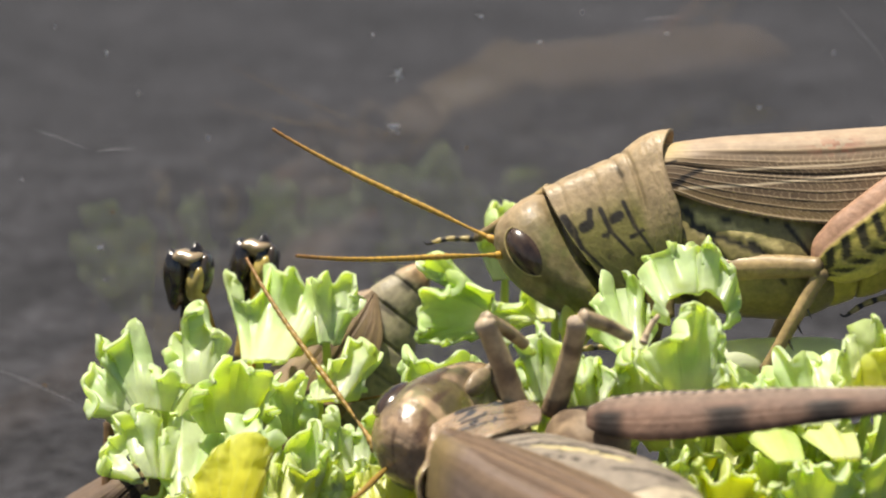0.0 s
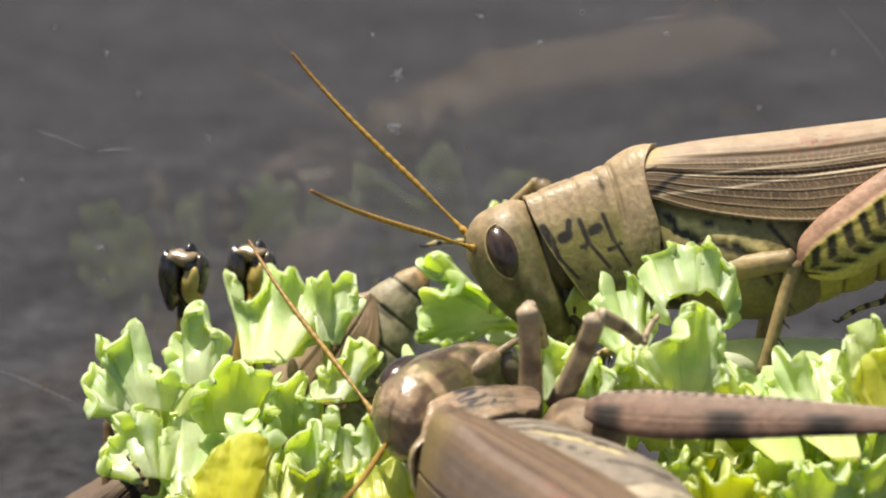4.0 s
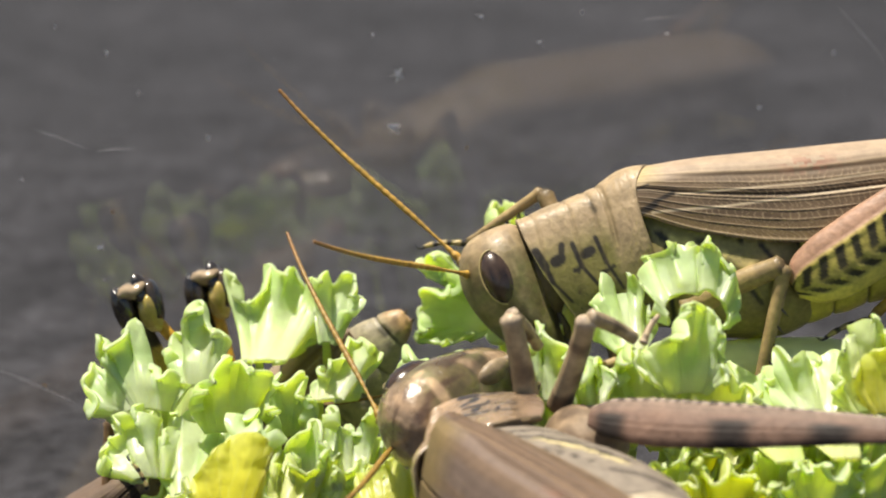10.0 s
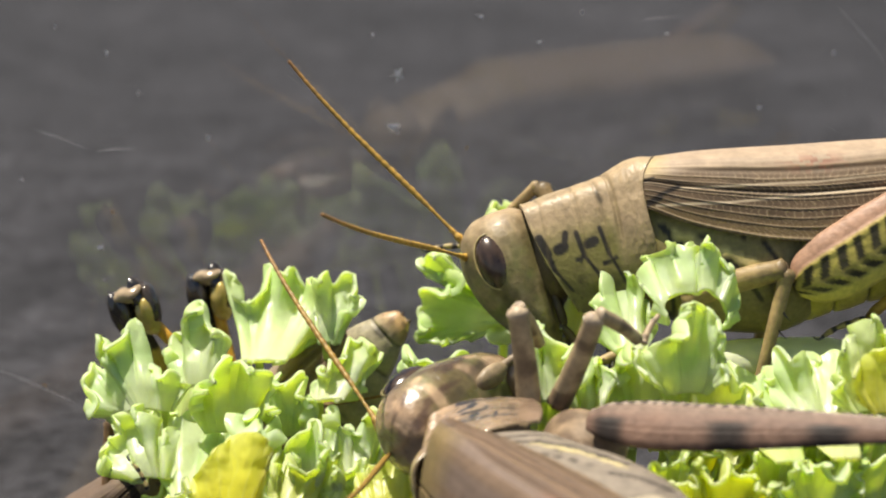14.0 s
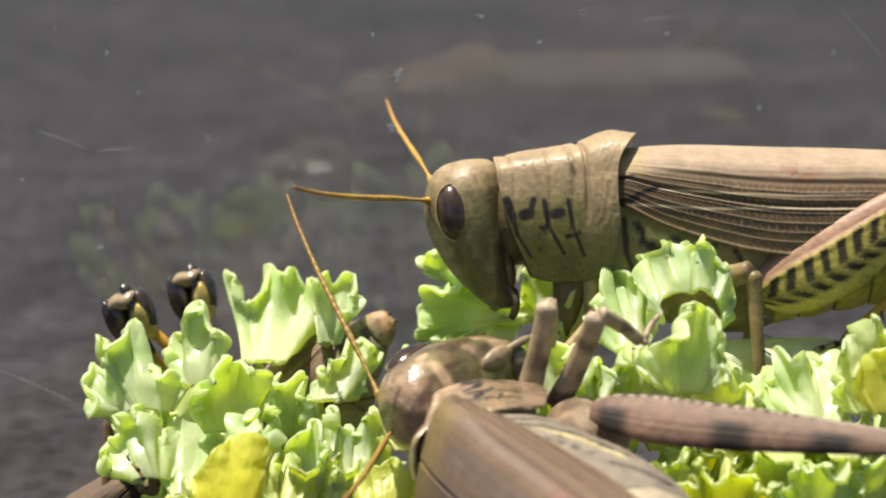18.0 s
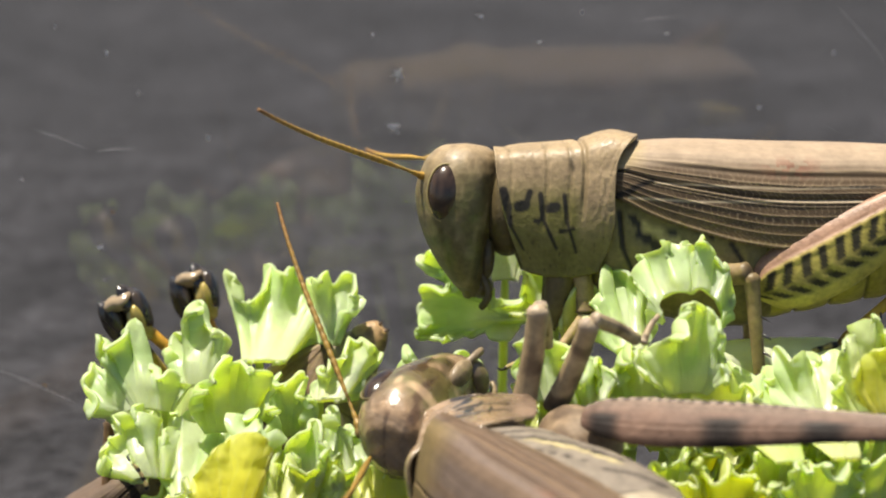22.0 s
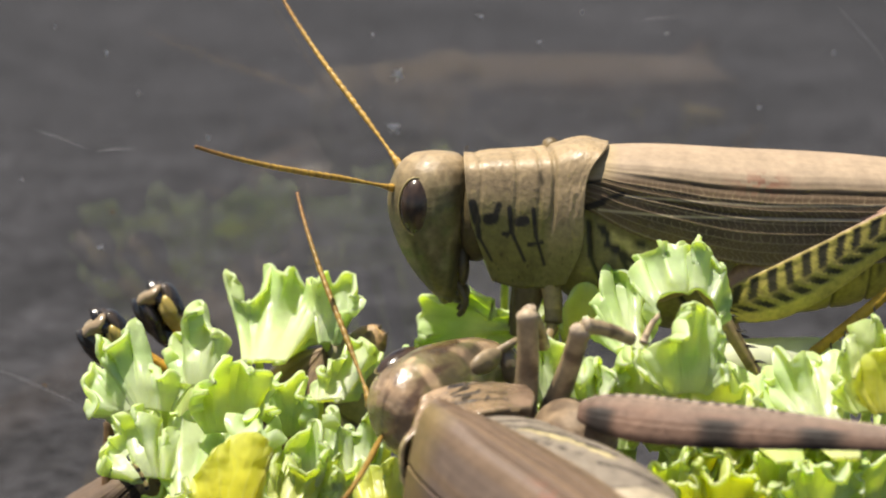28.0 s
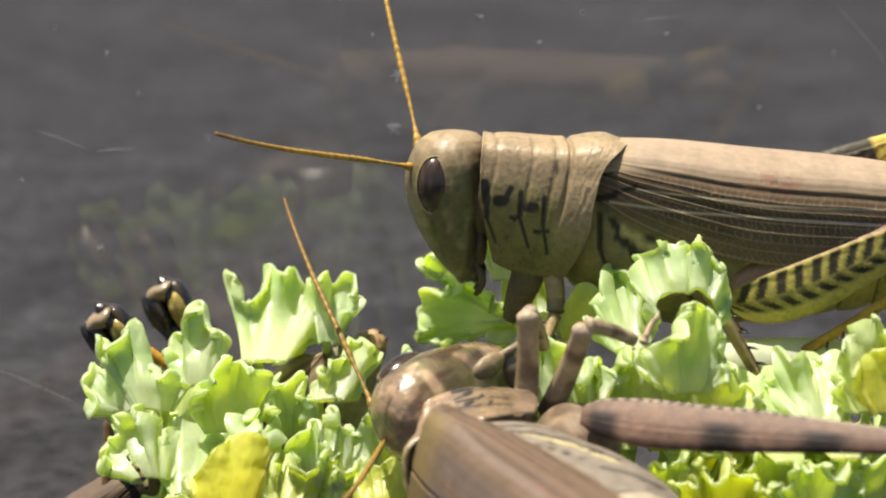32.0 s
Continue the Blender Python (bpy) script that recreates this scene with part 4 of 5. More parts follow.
def stalk():
    root = tagged(new("lettuce_stalk"), label="thick pale green lettuce rib lying flat", category="lettuce rib", group="lettuce leaves")
    root.matrix_world = stand(1380, 645, -3)
    me = tube("stalk", [(-6.2, -0.2, 1), (-3.5, 0.0, 0.6), (0, 0.1, 0), (3.6, 0.15, -0.5), (7, -0.6, -1)], [1.5, 1.8, 1.85, 1.75, 1.3], (0.84, 0.88, 0.66), 22, 1.2, steps=40)
    part("rib", me, RIB, root)
    foot = root.matrix_world.inverted() @ Vector((at(1380, 645, -3).x, at(1380, 645, -3).y, 0.0005)) / MM
    part("base", tube("base", [tuple(foot), tuple(np.array(foot) * 0.5), (0, -0.6, 0)], [2.2, 1.8, 1.4], (0.60, 0.68, 0.34), 14, 0.7, steps=16), RIB, root)


stalk()

# ---- the four grasshoppers ----
LEG_TONE = (0.30, 0.215, 0.10)


def limb(name, me, parent, label="", material=SHELL):
    return part(name, me, material, parent, label)


def feet(foot_part):
    for turn in (1, -1):
        part("claw", claw_mesh(turn), GLOSS, foot_part)


def spines(shin, length, count, tone=INK):
    for k in range(count):
        for z in (1, -1):
            part("spine", cone_mesh("spine", (length * (0.35 + 0.6 * k / count), 0.28, z * 0.2), (0.55, 0.75, z * 0.35), 0.95, 0.10, tone), GLOSS, shin)


def add_leg(root, kind, tone, thigh_long, shin_long, dark=0.3, style="chevron", thick=4.1):
    """A leg of thigh, shin and foot; hind legs have the big patterned thigh and a spiny shin."""
    if kind == "hind":
        thigh = limb("thigh", femur_mesh(tone, thigh_long, thick, style), root, "thick hind thigh with a black herringbone pattern")
        shin = limb("shin", limb_mesh("shin", shin_long, 0.52, 0.36, tone, (0.50, 0.30, 0.03), 0.15, 0.5), root, "orange-yellow spiny hind shin")
        spines(shin, shin_long, 9)
    else:
        thigh = limb("thigh", limb_mesh("thigh", thigh_long, 1.1 if kind == "mid" else 0.80, 0.72 if kind == "mid" else 0.62, tone, LEG_TONE, dark, 0.25), root)
        shin = limb("shin", limb_mesh("shin", shin_long, 0.56 if kind == "mid" else 0.44, 0.42 if kind == "mid" else 0.34, tone, LEG_TONE, dark), root)
        spines(shin, shin_long, 4)
    foot = limb("foot", tarsus_mesh(tone), root, "jointed foot with dark pads")
    feet(foot)
    return thigh, shin, foot


def leg_poses(root_pose, hip, knee, toe, thigh_long, shin_long, foot_to, pull=0.0):
    """Poses of thigh, shin and foot in the body's space, for a hip in that space and a knee and toe on the plan."""
    inv = root_pose.inverted()
    h = root_pose @ Vector(hip)
    dk = (knee - h).normalized()
    if pull:
        h = knee - dk * thigh_long * MM
    k = h + dk * thigh_long * MM
    ds = (toe - k).normalized()
    f = k + ds * shin_long * MM
    return inv @ along(h, k), inv @ along(k, f), inv @ along(f, f + foot_to)


main = hopper("grasshopper", "large tan and olive grasshopper feeding on lettuce", flare=0.6)
main_legs = {
    "near_hind": add_leg(main["root"], "hind", (1, 1, 1), 23.0, 20.5, thick=5.2),
    "far_hind": add_leg(main["root"], "hind", (1, 0.9, 0.7), 21.0, 19.0, style="banded"),
    "near_mid": add_leg(main["root"], "mid", (1, 1, 1), 8.0, 8.6),
    "far_mid": add_leg(main["root"], "mid", (1, 1, 1), 5.8, 8.6),
    "near_fore": add_leg(main["root"], "fore", (1, 1, 1), 4.2, 4.2, 0.5),
    "far_fore": add_leg(main["root"], "fore", (1, 1, 1), 9.6, 7.4, 0.4),
}

front = hopper("grasshopper", "brown grasshopper in front with its back to the viewer", (0.62, 0.63, 0.66), deep=0.66, bold=0.5, belly=(0.66, 0.55, 0.38), back=(0.60, 0.50, 0.36), flank=(0.34, 0.25, 0.17), streak=0.8, flare=0.0, side=(0.42, 0.36, 0.26), head_tone=(1.55, 1.4, 1.4), wing_tone=(0.80, 0.75, 0.80), coxae=False, mouth=(0.22, 0.165, 0.10))
front_axis = Vector((-0.50, 0.34, -0.80))
front_back = Vector((-0.703, -0.080, 0.707))
fx = -front_axis.normalized()
fz = fx.cross(front_back).normalized()
fy = fz.cross(fx)
FRONT_SPIN = STAGE @ Matrix((fx, fy, fz)).transposed()
FRONT_AT = (742, 856, 22)
FRONT_POSE = Matrix.Translation(at(*FRONT_AT)) @ FRONT_SPIN.to_4x4()
BEND_AT = Vector((lx(1040), ly(380), 0)) * MM
REAR_TOP = Vector((lx(1075), ly(264), 0)) * MM
SADDLE_BENT = Matrix.Translation(BEND_AT) @ Matrix.Rotation(radians(36), 4, "Z") @ Matrix.Rotation(radians(12), 4, "X") @ Matrix.Translation(-BEND_AT)
FRONT_IN = FRONT_SPIN.inverted()
corner = SADDLE_BENT @ REAR_TOP
SADDLE_BENT = Matrix.Translation(FRONT_IN @ (RIGHT * -0.0021 + UP * 0.0005 - NEAR * 0.001)) @ Matrix.Translation(corner) @ Matrix.Rotation(radians(14), 4, FRONT_IN @ NEAR) @ Matrix.Translation(-corner) @ SADDLE_BENT
front["pronotum"].matrix_basis = Matrix.Translation(FRONT_IN @ (RIGHT * 0.0023 - UP * 0.0011)) @ SADDLE_BENT @ Matrix.Translation(REAR_TOP) @ Matrix.Diagonal((0.86, 0.86, 0.74, 1)) @ Matrix.Translation(-REAR_TOP)
for shiny in (front["pronotum"], front["head"]):
    shiny.data.materials[0] = WRINKLED
SMOKE = (0.25, 0.175, 0.10)


def front_limb(name, long, r0, r1, seed, label=""):
    """A dull, blotched leg piece along +x from its upper joint, paler down one side."""
    k = np.linspace(0, 1, 34)[:, None]
    a = np.linspace(0, 6.283, 16, endpoint=False)[None, :]
    r = (r0 + (r1 - r0) * k[:, 0]) * (1 + 0.18 * np.exp(-(k[:, 0] / 0.08) ** 2)) * np.sqrt(np.clip(k[:, 0] / 0.05, 0.08, 1))
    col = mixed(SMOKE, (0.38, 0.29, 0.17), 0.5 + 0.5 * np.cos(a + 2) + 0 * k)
    col = mixed(col, (0.07, 0.04, 0.025), np.clip(value_noise(k * 7, a * 0.6, seed) * 1.6 - 0.2, 0, 0.7))
    col = mixed(col, (0.45, 0.36, 0.27), np.exp(-((k - 0.05) / 0.05) ** 2) * 0.6 + 0 * a)
    pts = np.stack([k[:, 0] * long, 0.15 * np.sin(k[:, 0] * 3.14), 0 * k[:, 0]], -1)
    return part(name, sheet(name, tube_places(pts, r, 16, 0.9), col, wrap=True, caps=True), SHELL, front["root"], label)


front_legs = {
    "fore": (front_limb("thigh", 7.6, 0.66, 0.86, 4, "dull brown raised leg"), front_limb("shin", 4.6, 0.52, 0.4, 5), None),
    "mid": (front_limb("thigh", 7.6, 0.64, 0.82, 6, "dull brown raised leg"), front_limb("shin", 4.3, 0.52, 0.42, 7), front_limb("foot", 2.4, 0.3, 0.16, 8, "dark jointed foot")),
}
front_thigh = part("thigh", femur_mesh((0.72, 0.70, 0.68), 26.0, 3.5, "plain"), DULL, front["root"], "pinkish brown hind thigh with black patches")
front_thigh.matrix_basis = FRONT_POSE.inverted() @ along(at(1018, 728, 16), at(1640, 790, 25), NEAR + UP * 0.9)

hip_at = FRONT_POSE.inverted() @ at(1000, 772, 13) / MM
part("hip", ball("hip", tuple(hip_at), (3.0, 2.6, 2.6), lambda q: mixed((0.23, 0.165, 0.105), (0.07, 0.045, 0.03), np.clip(value_noise(q[..., 0] * 4, q[..., 1] * 4, 9) * 1.4, 0, 0.7)), 24, 30, 0.2), DULL, front["root"], "brown hip plate")

third = hopper("grasshopper", "smaller brown grasshopper behind the leaves, tail raised", (0.74, 0.76, 0.78), 1670.0, deep=1.0, bold=0.6, belly=(0.34, 0.30, 0.185), back=(0.33, 0.28, 0.18), bars=0.75)
third["root"].scale = (0.9, 0.9, 0.9)


def knee_colour(p):
    return mixed(INK, (0.06, 0.042, 0.025), np.clip(value_noise(p[..., 0] * 2 + p[..., 2], p[..., 1] * 2, 5) * 1.5 - 0.2, 0, 0.8))


def knee_lobes(thigh, length):
    """The glossy black knee with its pale plates at the end of a hind thigh."""
    for z in (1, -1):
        part("knee", ball("knee", (length - 0.5 - 0.3 * z, 0.2 + 1.0 * z, 0.2), (2.5, 0.95, 1.35), knee_colour, 22, 26, 0.3), KNEE, thigh, "glossy black knee lobe")
        part("knee_plate", ball("knee_plate", (length - 0.9, -0.05 - 0.5 * z, 0.2 + z * 1.0), (1.7, 0.85, 0.75), (0.33, 0.25, 0.06), 18, 22, 0.25), KNEE, thigh, "yellow-brown knee plate")
    part("knee_cap", ball("knee_cap", (length + 1.15, 0.35, 0.3), (0.7, 1.5, 1.1), (0.27, 0.20, 0.12), 18, 22, 0.35), KNEE, thigh)


third_legs = {}
for k in ("first", "second"):
    third_legs[k] = add_leg(third["root"], "hind", (0.8, 0.7, 0.6), 19.0, 17.0, style="banded", thick=3.2)
    knee_lobes(third_legs[k][0], 19.0)

fourth = hopper("grasshopper", "brown grasshopper half hidden under the lettuce", (0.34, 0.31, 0.32))
fourth["root"].scale = (0.7, 0.7, 0.7)
fourth["root"].matrix_basis = stand(205, 830, -9, -30, 180) @ Matrix.Diagonal((0.7, 0.7, 0.7, 1))
FOURTH_INV = fourth["root"].matrix_basis.inverted()
fourth_shin = limb("shin", limb_mesh("shin", 12.0, 0.55, 0.45, (0.5, 0.4, 0.4), LEG_TONE, 0.8), fourth["root"])
fourth_shin.matrix_basis = FOURTH_INV @ along(at(194, 742, -7), at(180, 1000, -7)) @ Matrix.Diagonal((0.7, 0.7, 0.7, 1))
fourth_foot = limb("foot", tarsus_mesh((0.8, 0.8, 0.8), 3.0), fourth["root"], "small banded foot gripping a leaf")
fourth_foot.matrix_basis = FOURTH_INV @ along(at(262, 868, 7), at(225, 815, 7)) @ Matrix.Diagonal((0.7, 0.7, 0.7, 1))
feet(fourth_foot)
fourth["antenna_far"].matrix_basis = Matrix.Translation(ANTENNA_FAR) @ pose(0, 0, 0, 0, 0, 200)
fourth["antenna_near"].matrix_basis = Matrix.Translation(ANTENNA_NEAR) @ pose(0, 0, 0, 0, 0, 215)


# ---- what moves ----
def feeler_pose(head_pose, base, tip_x, tip_y, long, way):
    """The pose, in the head's space, of an antenna whose tip lies on the sight line of (tip_x, tip_y), ahead (way 1) or behind (way -1) of its base."""
    b = head_pose @ base
    best = None
    for k in range(0, 181):
        w = way * k * 0.1
        rel = NEAR.dot(b - MID) / MM
        tip = at(tip_x, tip_y, rel + w)
        miss = abs((tip - b).length - long * MM)
        if best is None or miss < best[0]:
            best = (miss, tip)
    return head_pose.inverted() @ along(b, best[1])


def motions():
    # main grasshopper: mark on its saddle, offset of the wing root from it, leans of body and saddle
    mark = [(0, 1091, 382), (.5, 1093, 374), (1, 1093, 377), (1.5, 1094, 379), (2, 1098, 377), (2.5, 1063, 398), (3, 1054, 398), (3.5, 1054, 397), (5.5, 1053, 437), (6, 1041, 439), (6.5, 1034, 443),
            (7, 1032, 444), (7.5, 1030, 449), (8, 1035, 447), (8.5, 1040, 443), (9, 1041, 443), (9.5, 1040, 446), (10, 1041, 444), (10.5, 1044, 439), (11, 1038, 446), (12, 1035, 446), (13, 1033, 446),
            (13.5, 1035, 443), (14, 1047, 426), (14.5, 1012, 403)]
    mark += [(16.5, 988, 380), (17, 985, 372), (17.5, 991, 368), (18, 988, 374), (18.5, 978, 371), (19, 989, 374), (19.5, 994, 371), (20, 998, 364), (20.5, 1001, 364), (21, 1000, 363), (21.5, 997, 364),
             (22, 980, 364), (22.5, 971, 368), (23, 962, 378), (23.5, 940, 386), (24, 943, 384), (24.5, 952, 374), (25, 951, 375), (25.5, 948, 378), (27.5, 929, 386), (28, 925, 387), (28.5, 917, 398),
             (29, 907, 404), (29.5, 916, 401), (30, 917, 398), (30.5, 922, 392), (31, 919, 395), (31.5, 925, 384), (32, 942, 363)]
    root_off = [(0, 109, -127), (6, 109, -144), (9, 109, -146), (13, 112, -156), (14, 114, -148), (14.5, 125, -131), (16.5, 140, -117), (19, 143, -113), (23, 143, -117), (28, 150, -132), (30, 154, -129), (32, 158, -120)]
    body_lean = [(0, 5.3), (2, 6), (3, 8), (5.5, 9.3), (6, 9.3), (9, 8), (13, 6.2), (14, 5.5), (14.5, 3.0), (16.5, 0.8), (19, 0.0), (23, 0.4), (28, -1.2), (30, -2.0), (32, -3.8)]
    saddle_lean = [(0, 22), (1.5, 22), (2, 18), (3, 18), (5.5, 20.7), (6, 21.5), (7, 19.9), (8, 20.8), (9, 19.6), (10, 20.3), (11, 20.7), (12, 20.4), (12.5, 24.6), (13, 23.6), (13.5, 21.6), (14, 16.3),
                   (14.5, 10.8), (16.5, 6.7), (17, 5.7), (18, 5.2), (18.5, 1.4), (19, 2.1), (20, 1.1), (21, 0.4), (22, 0.5), (23, 2.1), (23.5, -0.3), (24, -1.2), (25, -2.3), (25.5, -1.6), (27.5, -1.5),
                   (28, 0), (28.5, -2.5), (29, -2), (30, -4), (31, -5.3), (32, -7.6)]
    head_lean = [(0, 36, 0), (1.5, 36, 0), (2, 24, 8), (3, 20, 12), (5.5, 20, 12), (6, 18, 12), (7, 19, 10), (9, 20, 16), (10.5, 22, 12), (11.5, 30, 0), (12.5, 36, -8), (13, 32, -8), (13.5, 30, -6),
                 (14, 20, 4), (14.5, 11, 4), (16.5, 6.3, 0), (17, 7.3, 0), (18, 8.5, 0), (19, 9.5, 0), (20, 5.7, 0)]
    head_lean += [(21, 3.5, 0), (22, -2.9, 0), (23, 3.8, 0), (23.5, 8, 0), (24, 16, 0), (24.5, 13, 0), (25, 8.8, 0), (25.5, 7.2, 0), (27.5, 0, 0), (28, 0, 0), (28.5, 3.4, 0), (29, 1.8, 0), (29.5, 12, 0),
                  (30, 14.4, 0), (30.5, 10.5, 0), (31, 12, 0), (31.5, 11, 0), (32, -0.3, 0)]
    far_tip = [(0, 483, 224), (.5, 475, 219), (1, 472, 227), (1.5, 466, 264), (2, 534, 71), (2.5, 503, 71), (3, 489, 68), (3.5, 492, 60), (5.5, 523, 99), (6, 548, 60), (6.5, 546, 48), (7, 540, 62),
               (7.5, 517, 102), (8, 503, 128), (8.5, 512, 116), (9, 525, 115), (9.5, 515, 128), (10, 497, 156), (10.5, 492, 150), (11, 469, 202), (11.5, 452, 239), (12, 438, 253), (12.5, 432, 281),
               (13, 423, 290), (13.5, 421, 281), (14, 495, 85), (14.3, 506, 28), (14.5, 525, -10)]
    far_tip += [(16.5, 505, -15), (17, 604, -120), (17.5, 648, 153), (18, 688, 176), (18.3, 705, 48), (18.6, 690, -60), (19, 590, -100), (19.5, 510, -50), (20, 530, -20), (20.5, 540, -15), (21, 535, 0),
                (21.5, 500, 133), (22, 650, 261), (22.5, 656, 383), (23, 490, 358), (23.5, 398, 256), (24, 429, 150), (24.5, 458, 68), (25, 470, 0), (25.5, 415, 5), (27.5, 445, -25), (28, 500, -12)]
    far_tip += [(28.3, 535, 0), (28.6, 535, -10), (29, 480, 0), (29.3, 465, 5), (29.6, 500, 0), (30, 470, 5), (30.3, 500, 5), (30.6, 500, 10), (31, 555, -25), (31.3, 565, 15), (31.5, 590, -50), (31.7, 645, -80),
                (31.9, 660, -100), (32, 670, -120)]
    near_tip = [(0, 525, 448), (.5, 560, 447), (1, 585, 455), (1.5, 563, 477), (2, 557, 284), (2.5, 523, 293), (3, 500, 321), (3.5, 517, 321), (5.5, 657, 406), (6, 655, 380), (6.5, 640, 332), (7, 620, 341),
                (7.5, 651, 386), (8, 620, 406), (8.5, 605, 400), (9, 600, 380), (9.5, 608, 412), (10, 557, 423), (10.5, 571, 426), (11, 540, 483), (11.5, 537, 520), (12, 500, 526), (12.5, 563, 557),
                (13, 515, 563), (13.5, 509, 551), (14, 571, 375), (14.3, 549, 295), (14.5, 563, 276)]
    near_tip += [(16.5, 480, 290), (17, 515, 310), (17.5, 554, 318), (18, 520, 327), (18.3, 495, 344), (18.6, 506, 338), (19, 507, 292), (19.5, 492, 247), (20, 489, 224), (20.5, 500, 227), (21, 492, 224),
                 (21.5, 469, 210), (22, 460, 190), (22.5, 443, 187), (23, 440, 203), (23.5, 415, 262), (24, 458, 318), (24.5, 407, 287), (25, 398, 253), (25.5, 387, 261), (27.5, 358, 261), (28, 347, 255)]
    near_tip += [(28.3, 375, 273), (28.6, 361, 301), (29, 353, 284), (29.3, 395, 335), (29.6, 370, 304), (30, 370, 361), (30.3, 373, 341), (30.6, 364, 381), (31, 370, 330), (31.3, 370, 386), (31.5, 381, 321),
                 (31.7, 387, 259), (31.9, 387, 236), (32, 383, 232)]
    mid_knee = [(0, 1458, 467), (2, 1456, 461), (2.5, 1416, 450), (3.5, 1409, 452), (5.5, 1403, 453), (6, 1385, 457), (9, 1387, 460), (13.5, 1398, 465), (14, 1395, 468), (14.5, 1355, 468), (16.5, 1338, 472),
                (19, 1330, 472), (20, 1340, 474), (21.5, 1338, 475), (23, 1312, 477), (23.5, 1292, 478), (25, 1264, 480), (27.5, 1242, 488), (28.5, 1236, 490), (32, 1244, 490)]
    hind_angle = [(0, 39), (2, 39), (3, 38), (6, 37), (9, 36), (13, 35), (14.5, 33), (16.5, 31), (18, 31), (18.6, 36), (19, 48), (19.4, 37), (20, 31), (21, 30), (23, 27), (25.5, 27), (28, 26), (29, 30),
                  (29.3, 40), (29.8, 29), (30.5, 26), (32, 21)]
    hind_toe = [(0, 1525, 590), (6, 1515, 595), (13.5, 1515, 590), (14.5, 1490, 600), (19, 1485, 612), (23, 1480, 612), (28, 1450, 612), (32, 1425, 620)]
    far_angle = [(0, -6), (30.8, -4), (31.2, 6), (31.5, 14), (32, 20)]
    fore_knee = [(0, 978, 332), (1.5, 980, 330), (2.5, 958, 314), (3.5, 955, 318), (5.5, 960, 325), (6, 962, 323), (9, 962, 338), (13, 960, 338), (14, 955, 325), (14.5, 945, 296), (16.5, 905, 270), (17.5, 905, 272),
                 (18, 916, 274), (18.5, 968, 245), (19, 966, 252), (21.5, 969, 256), (23, 958, 257), (23.5, 986, 236), (24, 995, 242), (25.5, 985, 247), (28, 980, 247), (29, 991, 262), (30, 1009, 268), (32, 1035, 262)]
    fore_toe = [(0, 835, 428), (13.5, 825, 432), (14.5, 850, 440), (16.5, 880, 455), (32, 890, 450)]

    times = sorted({r[0] for tab in (mark, far_tip, near_tip, hind_angle) for r in tab})
    rows = {k: [] for k in ("root", "pronotum", "head", "antenna_far", "antenna_near")}
    leg_rows = {k: ([], [], []) for k in main_legs}
    body_roll = [(0, -12), (13.5, -12), (14.5, -6), (16.5, 0), (22, 0), (24, 4), (25.5, 5), (28, 8), (32, 8)]
    mark_own = Vector((lx(925), ly(387), 3.6)) * MM
    for t in times:
        mx, my = blend(mark, t)
        ox, oy = blend(root_off, t)
        lean, = blend(body_lean, t)
        roll, = blend(body_roll, t)
        root_pose = stand(mx + ox, my + oy, -4.5 + roll * 0.06, lean, 0, roll)
        slean, = blend(saddle_lean, t)
        saddle = stand(mx, my, -0.9, slean * (1 + roll / 100), 0, roll) @ Matrix.Translation(-mark_own)
        hlean, turn = blend(head_lean, t)
        head_pose = Matrix.Translation(saddle @ NECK) @ stand(784, 441, 0, hlean, turn, roll).to_3x3().to_4x4() @ Matrix.Translation(-NECK)
        inv = root_pose.inverted()
        rows["root"].append((t, root_pose))
        rows["pronotum"].append((t, inv @ saddle))
        rows["head"].append((t, inv @ head_pose))
        rows["antenna_far"].append((t, feeler_pose(head_pose, ANTENNA_FAR, *blend(far_tip, t), 18.6, -1)))
        rows["antenna_near"].append((t, feeler_pose(head_pose, ANTENNA_NEAR, *blend(near_tip, t), 18.6, 1)))

        def hip(x, y, z):
            return Vector((lx(x), ly(y), z)) * MM

        def keyed(name, h, knee, toe, a, b, foot_to, pull=0.0):
            for r, m in zip(leg_rows[name], leg_poses(root_pose, h, knee, toe, a, b, foot_to, pull)):
                r.append((t, m))
        h = hip(1280, 532, 3.6)
        ang = radians(blend(hind_angle, t)[0])
        hw = root_pose @ h
        knee = hw + (RIGHT * math.cos(ang) + UP * math.sin(ang) + NEAR * 0.08) * 0.02
        keyed("near_hind", h, knee, at(*blend(hind_toe, t), -1.5), 23.0, 20.5, -RIGHT * 0.8 - UP * 0.4)
        h = hip(1290, 385, -3.0)
        ang = radians(blend(far_angle, t)[0])
        hw = root_pose @ h
        knee = hw + (RIGHT * math.cos(ang) + UP * math.sin(ang) - NEAR * 0.1) * 0.02
        keyed("far_hind", h, knee, at(1560, 620, -9), 21.0, 19.0, -RIGHT)
        kx, ky = blend(mid_knee, t)
        keyed("near_mid", hip(1165, 512, 3.0), at(kx, ky + 8, 1.2), at(1345, 672, 0.5), 8.0, 8.6, RIGHT - UP * 0.2, 1.0)
        keyed("far_mid", hip(1180, 545, -3.0), at(kx - 40, ky + 30, -9.5), at(1330, 690, -10), 5.8, 8.6, RIGHT - UP * 0.2)
        h = hip(965, 478, 2.0)
        hw = saddle @ h
        knee = hw - UP * 0.004 + RIGHT * 0.0006 + NEAR * 0.0005
        keyed("near_fore", inv @ hw, knee, at(930, 700, 0.5), 4.2, 4.2, -RIGHT - UP * 0.25)
        hw = saddle @ hip(930, 440, -3.0)
